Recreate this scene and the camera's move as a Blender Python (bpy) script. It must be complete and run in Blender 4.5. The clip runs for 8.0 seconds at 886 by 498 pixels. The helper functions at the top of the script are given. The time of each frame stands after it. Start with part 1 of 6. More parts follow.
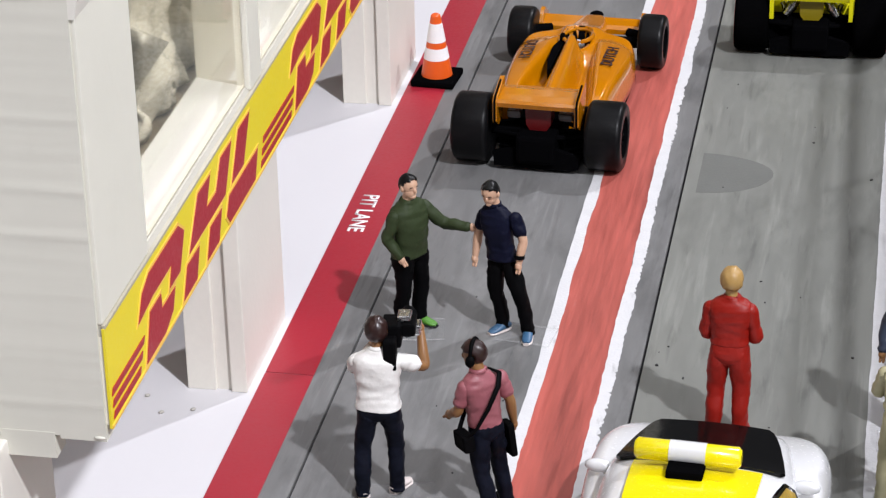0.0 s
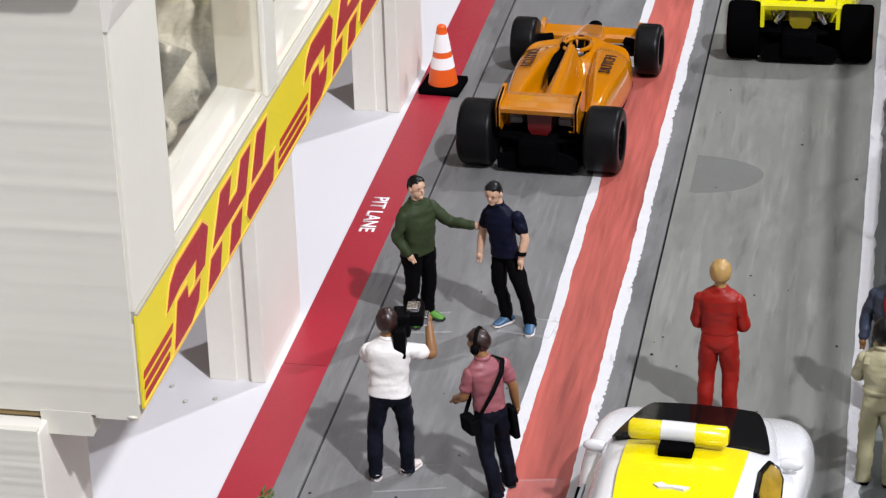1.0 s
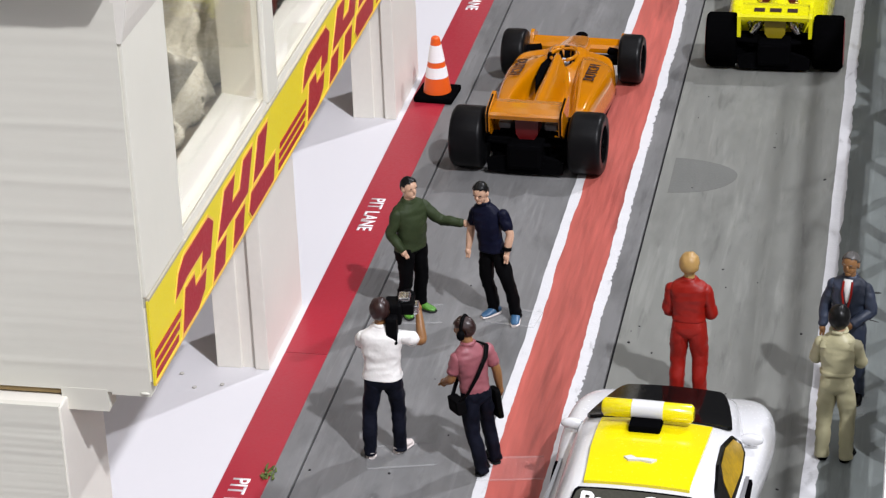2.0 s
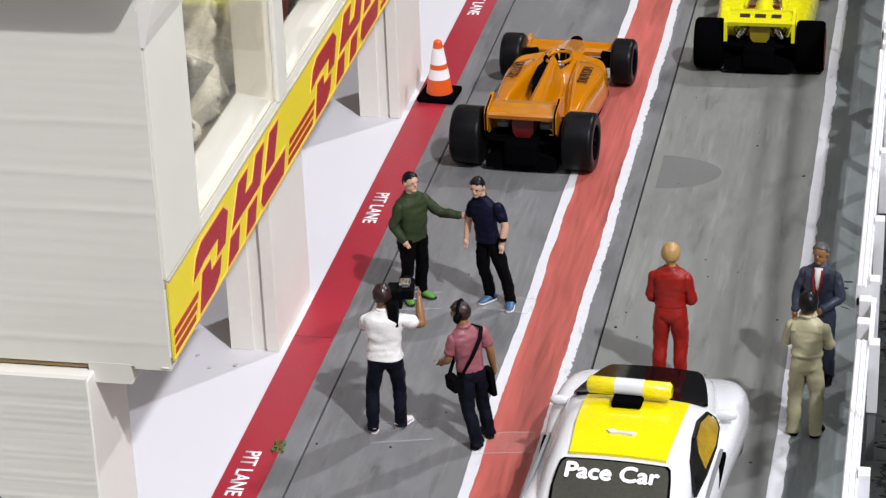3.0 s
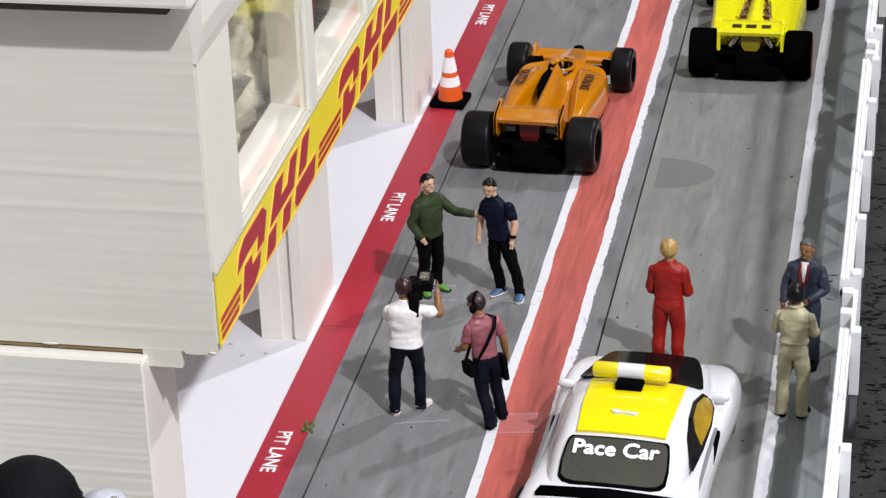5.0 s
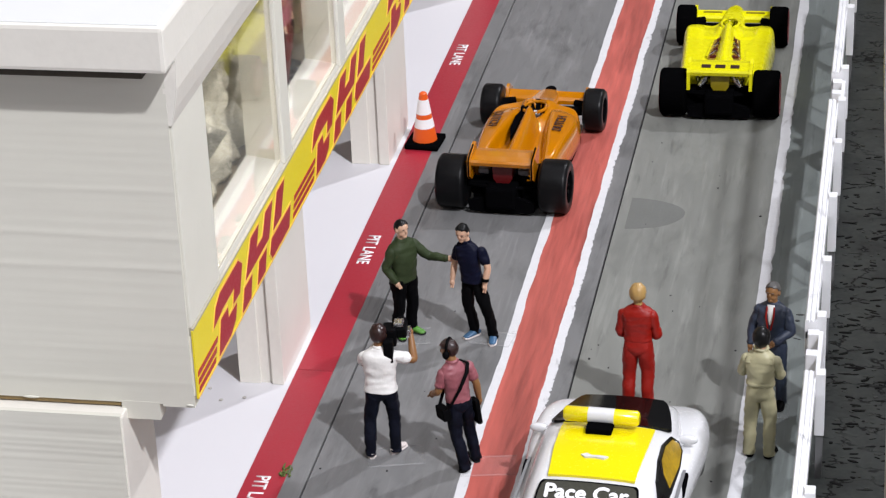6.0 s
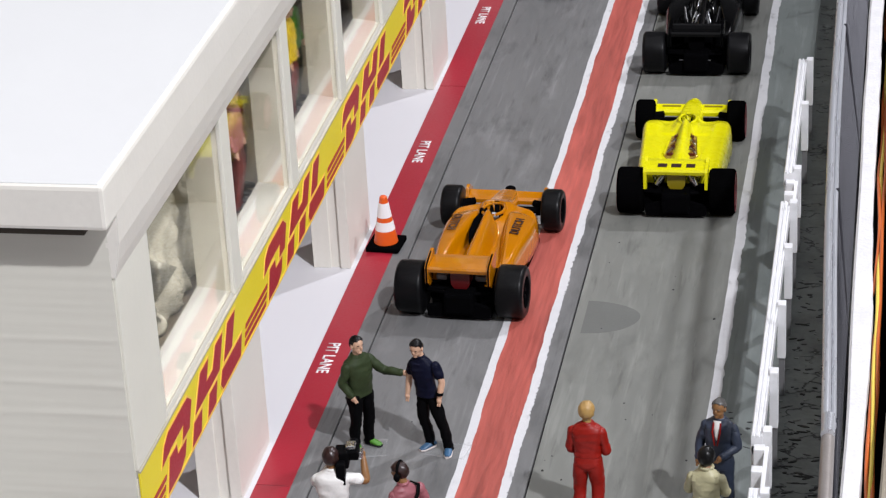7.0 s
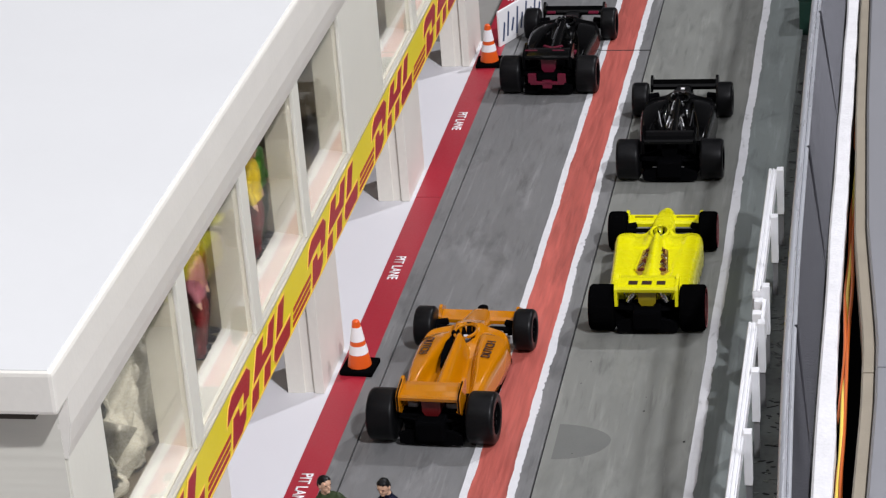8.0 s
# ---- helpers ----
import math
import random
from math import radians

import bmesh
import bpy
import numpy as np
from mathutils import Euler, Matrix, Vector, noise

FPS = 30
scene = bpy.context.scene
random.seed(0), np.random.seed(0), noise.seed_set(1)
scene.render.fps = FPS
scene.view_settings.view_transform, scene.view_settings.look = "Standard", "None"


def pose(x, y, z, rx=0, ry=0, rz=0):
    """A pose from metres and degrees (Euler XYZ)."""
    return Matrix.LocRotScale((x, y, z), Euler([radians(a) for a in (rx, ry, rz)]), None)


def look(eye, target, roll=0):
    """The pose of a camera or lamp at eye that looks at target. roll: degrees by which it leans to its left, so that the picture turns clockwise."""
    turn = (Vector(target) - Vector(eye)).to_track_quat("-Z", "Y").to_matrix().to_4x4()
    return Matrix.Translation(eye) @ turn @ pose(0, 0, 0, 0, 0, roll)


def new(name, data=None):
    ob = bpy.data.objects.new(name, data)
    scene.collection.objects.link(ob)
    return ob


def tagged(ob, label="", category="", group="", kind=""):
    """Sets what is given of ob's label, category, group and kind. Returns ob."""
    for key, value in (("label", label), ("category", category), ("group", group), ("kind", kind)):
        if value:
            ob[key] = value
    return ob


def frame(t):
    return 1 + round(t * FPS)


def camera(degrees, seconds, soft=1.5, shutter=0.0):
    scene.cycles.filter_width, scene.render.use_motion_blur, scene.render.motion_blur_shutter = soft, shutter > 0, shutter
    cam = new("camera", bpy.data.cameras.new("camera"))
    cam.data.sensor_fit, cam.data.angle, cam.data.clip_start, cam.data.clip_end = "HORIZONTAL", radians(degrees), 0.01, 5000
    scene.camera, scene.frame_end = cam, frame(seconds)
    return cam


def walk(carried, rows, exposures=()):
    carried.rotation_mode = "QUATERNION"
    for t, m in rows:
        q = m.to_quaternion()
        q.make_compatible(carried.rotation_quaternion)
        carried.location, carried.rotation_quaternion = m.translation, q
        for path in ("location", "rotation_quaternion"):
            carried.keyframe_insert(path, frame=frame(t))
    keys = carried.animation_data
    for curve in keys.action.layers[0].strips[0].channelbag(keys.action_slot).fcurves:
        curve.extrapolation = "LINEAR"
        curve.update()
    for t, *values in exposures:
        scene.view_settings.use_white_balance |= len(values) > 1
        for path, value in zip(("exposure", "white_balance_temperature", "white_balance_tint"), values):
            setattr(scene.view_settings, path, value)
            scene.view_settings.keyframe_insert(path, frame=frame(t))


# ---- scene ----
cam = camera(20, 8.0, soft=1.3)
PATH = [
    (0, (0.09152, -0.39048, 0.19110), (0.00675, 0.04795, -0.03382), -1.24),
    (0.5, (0.09377, -0.40000, 0.19635), (0.00809, 0.03885, -0.02742), -1.47),
    (1, (0.09628, -0.41191, 0.19946), (0.00933, 0.02720, -0.02331), -1.77),
    (1.5, (0.10038, -0.42652, 0.20555), (0.01164, 0.01280, -0.01609), -2.07),
    (2, (0.10565, -0.43912, 0.21021), (0.01591, 0.00061, -0.01021), -2.19),
    (3.5, (0.11597, -0.47780, 0.22666), (0.02311, -0.03855, 0.00657), -2.18),
    (4, (0.11693, -0.48582, 0.22965), (0.02409, -0.04652, 0.00967), -2.19),
    (5.5, (0.11578, -0.50497, 0.24334), (0.02694, -0.06531, 0.02241), -2.27),
    (6, (0.11982, -0.50598, 0.24853), (0.03208, -0.06490, 0.03000), -2.50),
    (6.5, (0.12485, -0.50571, 0.25773), (0.03739, -0.06371, 0.04097), -2.75),
    (7, (0.13081, -0.50392, 0.26948), (0.04246, -0.06092, 0.05513), -3.26),
    (7.5, (0.13683, -0.50016, 0.28103), (0.04722, -0.05591, 0.06983), -3.85),
    (8, (0.14209, -0.49648, 0.29090), (0.05052, -0.05118, 0.08275), -4.58),
]
walk(cam, [(t, look(eye, target, roll)) for t, eye, target, roll in PATH], [(0.0, -0.03), (3.4, -0.08), (5.4, -0.09), (6.6, -0.16), (8.0, -0.31)])

# ---- light: a hall with ceiling lamps over a tabletop model, plus added soft fills ----
world = bpy.data.worlds.new("hall_air")
scene.world = world
world.use_nodes = True
world.node_tree.nodes["Background"].inputs["Color"].default_value = (0.97, 0.985, 1.0, 1)
world.node_tree.nodes["Background"].inputs["Strength"].default_value = 0.10


def lamp(name, eye, target, power, size, color=(0.925, 0.93, 1.0)):
    data = bpy.data.lights.new(name, "AREA")
    data.shape, data.size, data.energy, data.color = "DISK", size, power, color
    ob = new(name, data)
    ob.matrix_world = look(eye, target)
    return ob


lamp("ceiling_lamp", (1.0, 1.10, 1.50), (0.04, 0.0, 0), 26, 0.06)
lamp("ceiling_lamp", (0.98, -1.10, 1.70), (0.04, 0.0, 0), 53, 0.07)
# two large unseen fill lamps, added to soften the shadows and brighten side faces
lamp("hall_panel_lamp", (1.4, -1.0, 0.95), (0.0, 0.0, 0), 12, 1.4)
lamp("ceiling_panel_lamp", (0.0, -0.3, 2.15), (0.0, -0.3, 0), 23, 3.0)

# ---- materials (coordinates in millimetres) ----


def mat(name, col, rough=0.5, metal=0.0, var=0.10, scale=0.15, fine=2.0, bump=0.15, stretch=(1, 1, 1), coat=0.0, spec=0.5, streak=0.0, rand=0.0):
    m = bpy.data.materials.new(name)
    m.use_nodes = True
    nt = m.node_tree
    n, link = nt.nodes, nt.links
    b = n["Principled BSDF"]
    tc = n.new("ShaderNodeTexCoord")
    mp = n.new("ShaderNodeMapping")
    mp.inputs["Scale"].default_value = [1000 * s for s in stretch]
    link.new(tc.outputs["Object"], mp.inputs["Vector"])
    big, small = n.new("ShaderNodeTexNoise"), n.new("ShaderNodeTexNoise")
    big.inputs["Scale"].default_value, big.inputs["Detail"].default_value = scale, 5
    small.inputs["Scale"].default_value, small.inputs["Detail"].default_value = fine, 4
    for t in (big, small):
        link.new(mp.outputs["Vector"], t.inputs["Vector"])
    mix = n.new("ShaderNodeMix")
    mix.data_type = "FLOAT"
    mix.inputs["Factor"].default_value = 0.4
    link.new(big.outputs["Fac"], mix.inputs["A"])
    link.new(small.outputs["Fac"], mix.inputs["B"])
    ramp = n.new("ShaderNodeMapRange")
    ramp.inputs["From Min"].default_value, ramp.inputs["From Max"].default_value = 0.3, 0.7
    ramp.inputs["To Min"].default_value, ramp.inputs["To Max"].default_value = 1 - var, 1 + var
    link.new(mix.outputs["Result"], ramp.inputs["Value"])
    last = ramp.outputs["Result"]
    if rand:
        info = n.new("ShaderNodeObjectInfo")
        rr = n.new("ShaderNodeMapRange")
        rr.inputs["To Min"].default_value, rr.inputs["To Max"].default_value = 1 - rand, 1 + rand
        link.new(info.outputs["Random"], rr.inputs["Value"])
        mu = n.new("ShaderNodeMath")
        mu.operation = "MULTIPLY"
        link.new(last, mu.inputs[0])
        link.new(rr.outputs["Result"], mu.inputs[1])
        last = mu.outputs["Value"]
    sc = n.new("ShaderNodeVectorMath")
    sc.operation = "SCALE"
    sc.inputs[0].default_value = col
    link.new(last, sc.inputs["Scale"])
    link.new(sc.outputs["Vector"], b.inputs["Base Color"])
    rg = n.new("ShaderNodeMapRange")
    rg.inputs["From Min"].default_value, rg.inputs["From Max"].default_value = 0.3, 0.7
    rg.inputs["To Min"].default_value, rg.inputs["To Max"].default_value = max(0.02, rough - 0.07), min(1, rough + 0.07)
    link.new(small.outputs["Fac"], rg.inputs["Value"])
    link.new(rg.outputs["Result"], b.inputs["Roughness"])
    b.inputs["Metallic"].default_value = metal
    b.inputs["Coat Weight"].default_value = coat
    b.inputs["Coat Roughness"].default_value = 0.07
    b.inputs["Specular IOR Level"].default_value = spec
    if bump:
        bp = n.new("ShaderNodeBump")
        bp.inputs["Strength"].default_value, bp.inputs["Distance"].default_value = bump, 0.0003
        link.new(small.outputs["Fac"], bp.inputs["Height"])
        link.new(bp.outputs["Normal"], b.inputs["Normal"])
    return m


def glass_mat(name, tint=(1, 1, 1), rough=0.02):
    m = bpy.data.materials.new(name)
    m.use_nodes = True
    b = m.node_tree.nodes["Principled BSDF"]
    b.inputs["Base Color"].default_value = (*tint, 1)
    b.inputs["Transmission Weight"].default_value = 1
    b.inputs["Roughness"].default_value = rough
    b.inputs["IOR"].default_value = 1.27
    return m


WHITE_FLOOR = mat("white_card", (0.61, 0.60, 0.618), 0.55, var=0.015, scale=0.05, fine=1.0, bump=0.05)
WHITE_WALL = mat("white_plastic", (0.73, 0.70, 0.63), 0.42, var=0.04, scale=0.08, fine=0.8, bump=0.12)
ROOF_WHITE = mat("roof_white", (0.66, 0.66, 0.645), 0.5, var=0.02, scale=0.03, fine=0.6, bump=0.06)
WALL_GREY = mat("grey_white_card", (0.65, 0.632, 0.55), 0.5, var=0.035, scale=0.06, fine=0.6, bump=0.12, stretch=(0.15, 1, 1))
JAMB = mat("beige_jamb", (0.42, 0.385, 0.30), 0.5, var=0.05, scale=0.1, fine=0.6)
SILL = mat("pale_sill_paint", (0.42, 0.40, 0.345), 0.6, var=0.06, scale=0.05)
LANE = mat("grey_lane", (0.142, 0.142, 0.141), 0.5, var=0.16, scale=0.05, fine=0.8, bump=0.15, stretch=(1, 0.12, 1))
ROAD = mat("greenish_grey_road", (0.170, 0.173, 0.158), 0.45, var=0.13, scale=0.03, fine=0.7, bump=0.10, stretch=(1, 0.16, 1))
APRON = mat("dark_grey_apron", (0.152, 0.170, 0.163), 0.55, var=0.16, scale=0.07, fine=0.8, bump=0.12, stretch=(1, 0.2, 1))
GROOVE = mat("dark_groove", (0.015, 0.015, 0.015), 0.8, var=0.2)
RED = mat("red_print", (0.32, 0.015, 0.030), 0.38, var=0.05, scale=0.06, fine=1.5, bump=0.03)
PINK = mat("pink_red_paint", (0.375, 0.083, 0.065), 0.5, var=0.36, scale=0.10, fine=1.1, bump=0.2, stretch=(1, 0.07, 1))
LINE_WHITE = mat("white_line_paint", (0.56, 0.56, 0.57), 0.6, var=0.05, scale=0.4, fine=2.0, bump=0.2)
LETTER = mat("white_print", (0.80, 0.78, 0.78), 0.5, var=0.02)
CRACKED = mat("cracked_plaster", (0.125, 0.137, 0.130), 0.75, var=0.38, scale=0.10, fine=0.7, bump=0.4)


def add_cracks(m, scale, width, dark):
    """Thin dark cell-shaped cracks over a material's colour, with a matching relief."""
    nt = m.node_tree
    n, link = nt.nodes, nt.links
    b = n["Principled BSDF"]
    tc, mp = n.new("ShaderNodeTexCoord"), n.new("ShaderNodeMapping")
    mp.inputs["Scale"].default_value = (700, 1000, 1000)
    link.new(tc.outputs["Object"], mp.inputs["Vector"])
    wob = n.new("ShaderNodeTexNoise")
    wob.inputs["Scale"].default_value, wob.inputs["Detail"].default_value = 0.5, 3
    link.new(mp.outputs["Vector"], wob.inputs["Vector"])
    warp = n.new("ShaderNodeVectorMath")
    warp.operation = "MULTIPLY_ADD"
    warp.inputs[1].default_value = (5.0, 5.0, 5.0)
    link.new(wob.outputs["Color"], warp.inputs[0])
    link.new(mp.outputs["Vector"], warp.inputs[2])
    vor = n.new("ShaderNodeTexVoronoi")
    vor.feature = "DISTANCE_TO_EDGE"
    vor.inputs["Scale"].default_value = scale
    link.new(warp.outputs["Vector"], vor.inputs["Vector"])
    cut = n.new("ShaderNodeMapRange")
    cut.inputs["From Min"].default_value, cut.inputs["From Max"].default_value = width * 0.4, width
    cut.inputs["To Min"].default_value, cut.inputs["To Max"].default_value = dark, 1.0
    link.new(vor.outputs["Distance"], cut.inputs["Value"])
    some = n.new("ShaderNodeTexNoise")
    some.inputs["Scale"].default_value, some.inputs["Detail"].default_value = 0.16, 2
    link.new(mp.outputs["Vector"], some.inputs["Vector"])
    keep = n.new("ShaderNodeMapRange")
    keep.inputs["From Min"].default_value, keep.inputs["From Max"].default_value = 0.50, 0.58
    link.new(some.outputs["Fac"], keep.inputs["Value"])
    part_cut = n.new("ShaderNodeMix")
    part_cut.data_type = "FLOAT"
    part_cut.inputs["A"].default_value = 1.0
    link.new(keep.outputs["Result"], part_cut.inputs["Factor"])
    link.new(cut.outputs["Result"], part_cut.inputs["B"])
    cut = part_cut
    old = b.inputs["Base Color"].links[0].from_socket
    sc = n.new("ShaderNodeVectorMath")
    sc.operation = "SCALE"
    link.new(old, sc.inputs[0])
    link.new(cut.outputs["Result"], sc.inputs["Scale"])
    link.new(sc.outputs["Vector"], b.inputs["Base Color"])
    bp = n.new("ShaderNodeBump")
    bp.inputs["Strength"].default_value, bp.inputs["Distance"].default_value = 0.8, 0.0006
    link.new(cut.outputs["Result"], bp.inputs["Height"])
    link.new(b.inputs["Normal"].links[0].from_socket, bp.inputs["Normal"])
    link.new(bp.outputs["Normal"], b.inputs["Normal"])


add_cracks(CRACKED, 0.15, 0.05, 0.25)


def add_scuffs(m, scale, stretch, lo, hi, gain):
    """Soft-edged worn patches, lighter or darker than the paint, with a shape of their own."""
    nt = m.node_tree
    n, link = nt.nodes, nt.links
    b = n["Principled BSDF"]
    tc, mp = n.new("ShaderNodeTexCoord"), n.new("ShaderNodeMapping")
    mp.inputs["Scale"].default_value = [1000 * s for s in stretch]
    mp.inputs["Location"].default_value = (gain * 31, gain * 17, 0)
    link.new(tc.outputs["Object"], mp.inputs["Vector"])
    t = n.new("ShaderNodeTexNoise")
    t.inputs["Scale"].default_value, t.inputs["Detail"].default_value, t.inputs["Roughness"].default_value = scale, 8, 0.62
    t.inputs["Distortion"].default_value = 0.25
    link.new(mp.outputs["Vector"], t.inputs["Vector"])
    r = n.new("ShaderNodeMapRange")
    r.inputs["From Min"].default_value, r.inputs["From Max"].default_value = lo, hi
    r.inputs["To Min"].default_value, r.inputs["To Max"].default_value = 1.0, gain
    link.new(t.outputs["Fac"], r.inputs["Value"])
    old = b.inputs["Base Color"].links[0].from_socket
    sc = n.new("ShaderNodeVectorMath")
    sc.operation = "SCALE"
    link.new(old, sc.inputs[0])
    link.new(r.outputs["Result"], sc.inputs["Scale"])
    link.new(sc.outputs["Vector"], b.inputs["Base Color"])


for m in (LANE, ROAD, APRON):
    add_scuffs(m, 0.08, (1, 0.4, 1), 0.53, 0.66, 1.22 if m is LANE else 1.12)
    add_scuffs(m, 0.11, (1, 0.3, 1), 0.54, 0.68, 0.66 if m is LANE else 0.80)
    add_scuffs(m, 0.5, (1, 0.06, 1), 0.55, 0.66, 1.22)
    add_scuffs(m, 0.45, (1, 0.10, 1), 0.58, 0.68, 0.75)
add_scuffs(PINK, 0.12, (1, 0.12, 1), 0.56, 0.68, 0.68)
add_scuffs(PINK, 0.10, (1, 0.10, 1), 0.60, 0.72, 1.25)
add_scuffs(LINE_WHITE, 0.3, (1, 0.4, 1), 0.60, 0.70, 0.72)
FENCE = mat("white_barrier_plastic", (0.90, 0.90, 0.91), 0.4, var=0.03, bump=0.05)
BAN_YELLOW = mat("yellow_print", (0.76, 0.62, 0.015), 0.35, var=0.02, bump=0.02)
BAN_RED = mat("dark_red_print", (0.36, 0.010, 0.024), 0.35, var=0.03, bump=0.02)
BAN_EDGE = mat("orange_yellow_print", (0.80, 0.50, 0.08), 0.35, var=0.02, bump=0.0)
TABLE = mat("table_board", (0.25, 0.24, 0.22), 0.6)
HALL = mat("hall_paint", (0.15, 0.15, 0.155), 0.8, var=0.03, scale=0.003, fine=0.02)

MM = 0.001


# ---- mesh helpers, all in millimetres ----
def box(bm, x0, x1, y0, y1, z0, z1, mi=0, bev=0.0):
    r = bmesh.ops.create_cube(bm, size=1, matrix=Matrix.Translation(((x0 + x1) / 2, (y0 + y1) / 2, (z0 + z1) / 2)) @ Matrix.Diagonal((x1 - x0, y1 - y0, z1 - z0, 1)))
    vs = r["verts"]
    faces = {f for v in vs for f in v.link_faces}
    for f in faces:
        f.material_index = mi
    if bev:
        es = list({e for v in vs for e in v.link_edges})
        bmesh.ops.bevel(bm, geom=es, offset=bev, segments=2, profile=0.6, affect="EDGES", material=-1)
    return bm


def boxm(*dims, mi=0, bev=0.0):
    return box(bmesh.new(), *dims, mi=mi, bev=bev)


def prism(bm, poly, axis, a, b, mi=0):
    """A polygon of (u, v) pushed out along an axis from a to b. x: (y, z); y: (x, z); z: (x, y)."""
    def at(u, v, w):
        return {"x": (w, u, v), "y": (u, w, v), "z": (u, v, w)}[axis]
    lo = [bm.verts.new(at(u, v, a)) for u, v in poly]
    hi = [bm.verts.new(at(u, v, b)) for u, v in poly]
    k = len(poly)
    fs = [bm.faces.new(lo), bm.faces.new(hi)]
    for i in range(k):
        fs.append(bm.faces.new((lo[i], lo[(i + 1) % k], hi[(i + 1) % k], hi[i])))
    for f in fs:
        f.material_index = mi
    bmesh.ops.recalc_face_normals(bm, faces=fs)
    return bm


def tube(bm, pts, radii, mi=0, n=12, cap=True, flat=1.0, side=None):
    """A loft along points. radii: r or (r across, r along side)."""
    pts = [Vector(p) for p in pts]
    rings = []
    for i, p in enumerate(pts):
        d = (pts[min(i + 1, len(pts) - 1)] - pts[max(i - 1, 0)]).normalized()
        ref = Vector(side) if side else (Vector((1, 0, 0)) if abs(d.x) < 0.8 else Vector((0, 1, 0)))
        u = (ref - d * ref.dot(d)).normalized()
        v = d.cross(u)
        r = radii[i] if isinstance(radii[i], tuple) else (radii[i], radii[i] * flat)
        rings.append([bm.verts.new(p + u * r[0] * math.cos(2 * math.pi * k / n) + v * r[1] * math.sin(2 * math.pi * k / n)) for k in range(n)])
    fs = []
    for a, b in zip(rings, rings[1:]):
        for k in range(n):
            fs.append(bm.faces.new((a[k], a[(k + 1) % n], b[(k + 1) % n], b[k])))
    if cap:
        fs.append(bm.faces.new([bm.verts.new(v.co) for v in rings[0][::-1]]))
        fs.append(bm.faces.new([bm.verts.new(v.co) for v in rings[-1]]))
    for f in fs:
        f.material_index, f.smooth = mi, True
    if cap:
        fs[-1].smooth = fs[-2].smooth = False
    return bm


def ball(bm, c, r, mi=0, u=14, v=10, rot=None):
    m = Matrix.Translation(c) @ (rot or Matrix()) @ Matrix.Diagonal((*r, 1))
    vs = bmesh.ops.create_uvsphere(bm, u_segments=u, v_segments=v, radius=1, matrix=m)["verts"]
    for f in {f for q in vs for f in q.link_faces}:
        f.material_index, f.smooth = mi, True
    return bm


def mesh_of(bm, name, mats, scale=MM):
    bm.transform(Matrix.Scale(scale, 4))
    bm.normal_update()
    me = bpy.data.meshes.new(name)
    bm.to_mesh(me)
    bm.free()
    for m in mats if isinstance(mats, (list, tuple)) else [mats]:
        me.materials.append(m)
    return me


def part(name, bm, material, parent=None, label="", at=(0, 0, 0)):
    ob = new(name, bm if isinstance(bm, bpy.types.Mesh) else mesh_of(bm, name, material))
    ob.location = [v * MM for v in at]
    if parent:
        ob.parent = parent
    return tagged(ob, label)


def thing(name, label, category, at=(0, 0, 0), rz=0.0, group="", kind=""):
    ob = new(name)
    ob.empty_display_size = 0.005
    ob.matrix_basis = pose(*[v * MM for v in at], 0, 0, rz)
    return tagged(ob, label, category, group, kind)


def solid(name, bm, material, label, category, group="", kind="", at=(0, 0, 0), rz=0.0):
    ob = new(name, mesh_of(bm, name, material))
    ob.matrix_basis = pose(*[v * MM for v in at], 0, 0, rz)
    return tagged(ob, label, category, group, kind)


def structure(name, bm, material, label, category):
    return solid(name, bm, material, label, category, kind="structure")


def letters(text, height, depth=0.06, width=None, bold=0.0, heavy=0.0):
    """The built-in font as a mesh in millimetres, in the xy plane, its lower left corner at 0."""
    cu = bpy.data.curves.new("letters", "FONT")
    cu.body, cu.extrude, cu.offset, cu.resolution_u = text, 0.0, bold, 3
    ob = new("letters", cu)
    bpy.context.view_layer.update()
    me = bpy.data.meshes.new_from_object(ob.evaluated_get(bpy.context.evaluated_depsgraph_get()))
    bpy.data.objects.remove(ob)
    bm = bmesh.new()
    bm.from_mesh(me)
    bmesh.ops.solidify(bm, geom=bm.faces[:], thickness=0.001)
    if heavy:
        src = bm.verts[:] + bm.edges[:] + bm.faces[:]
        for k, (dx, dy) in enumerate(((heavy, 0), (heavy / 2, heavy / 2), (heavy / 2, -heavy / 2))):
            dup = bmesh.ops.duplicate(bm, geom=src)["geom"]
            bmesh.ops.translate(bm, verts=[v for v in dup if isinstance(v, bmesh.types.BMVert)], vec=(dx, dy, 0.00004 * (k + 1)))
    lo = [min(v.co[i] for v in bm.verts) for i in range(3)]
    hi = [max(v.co[i] for v in bm.verts) for i in range(3)]
    s = height / (hi[1] - lo[1])
    w = width / (hi[0] - lo[0]) if width else s
    bm.transform(Matrix.Diagonal((w, s, depth / (hi[2] - lo[2]), 1)) @ Matrix.Translation([-v for v in lo]))
    return bm


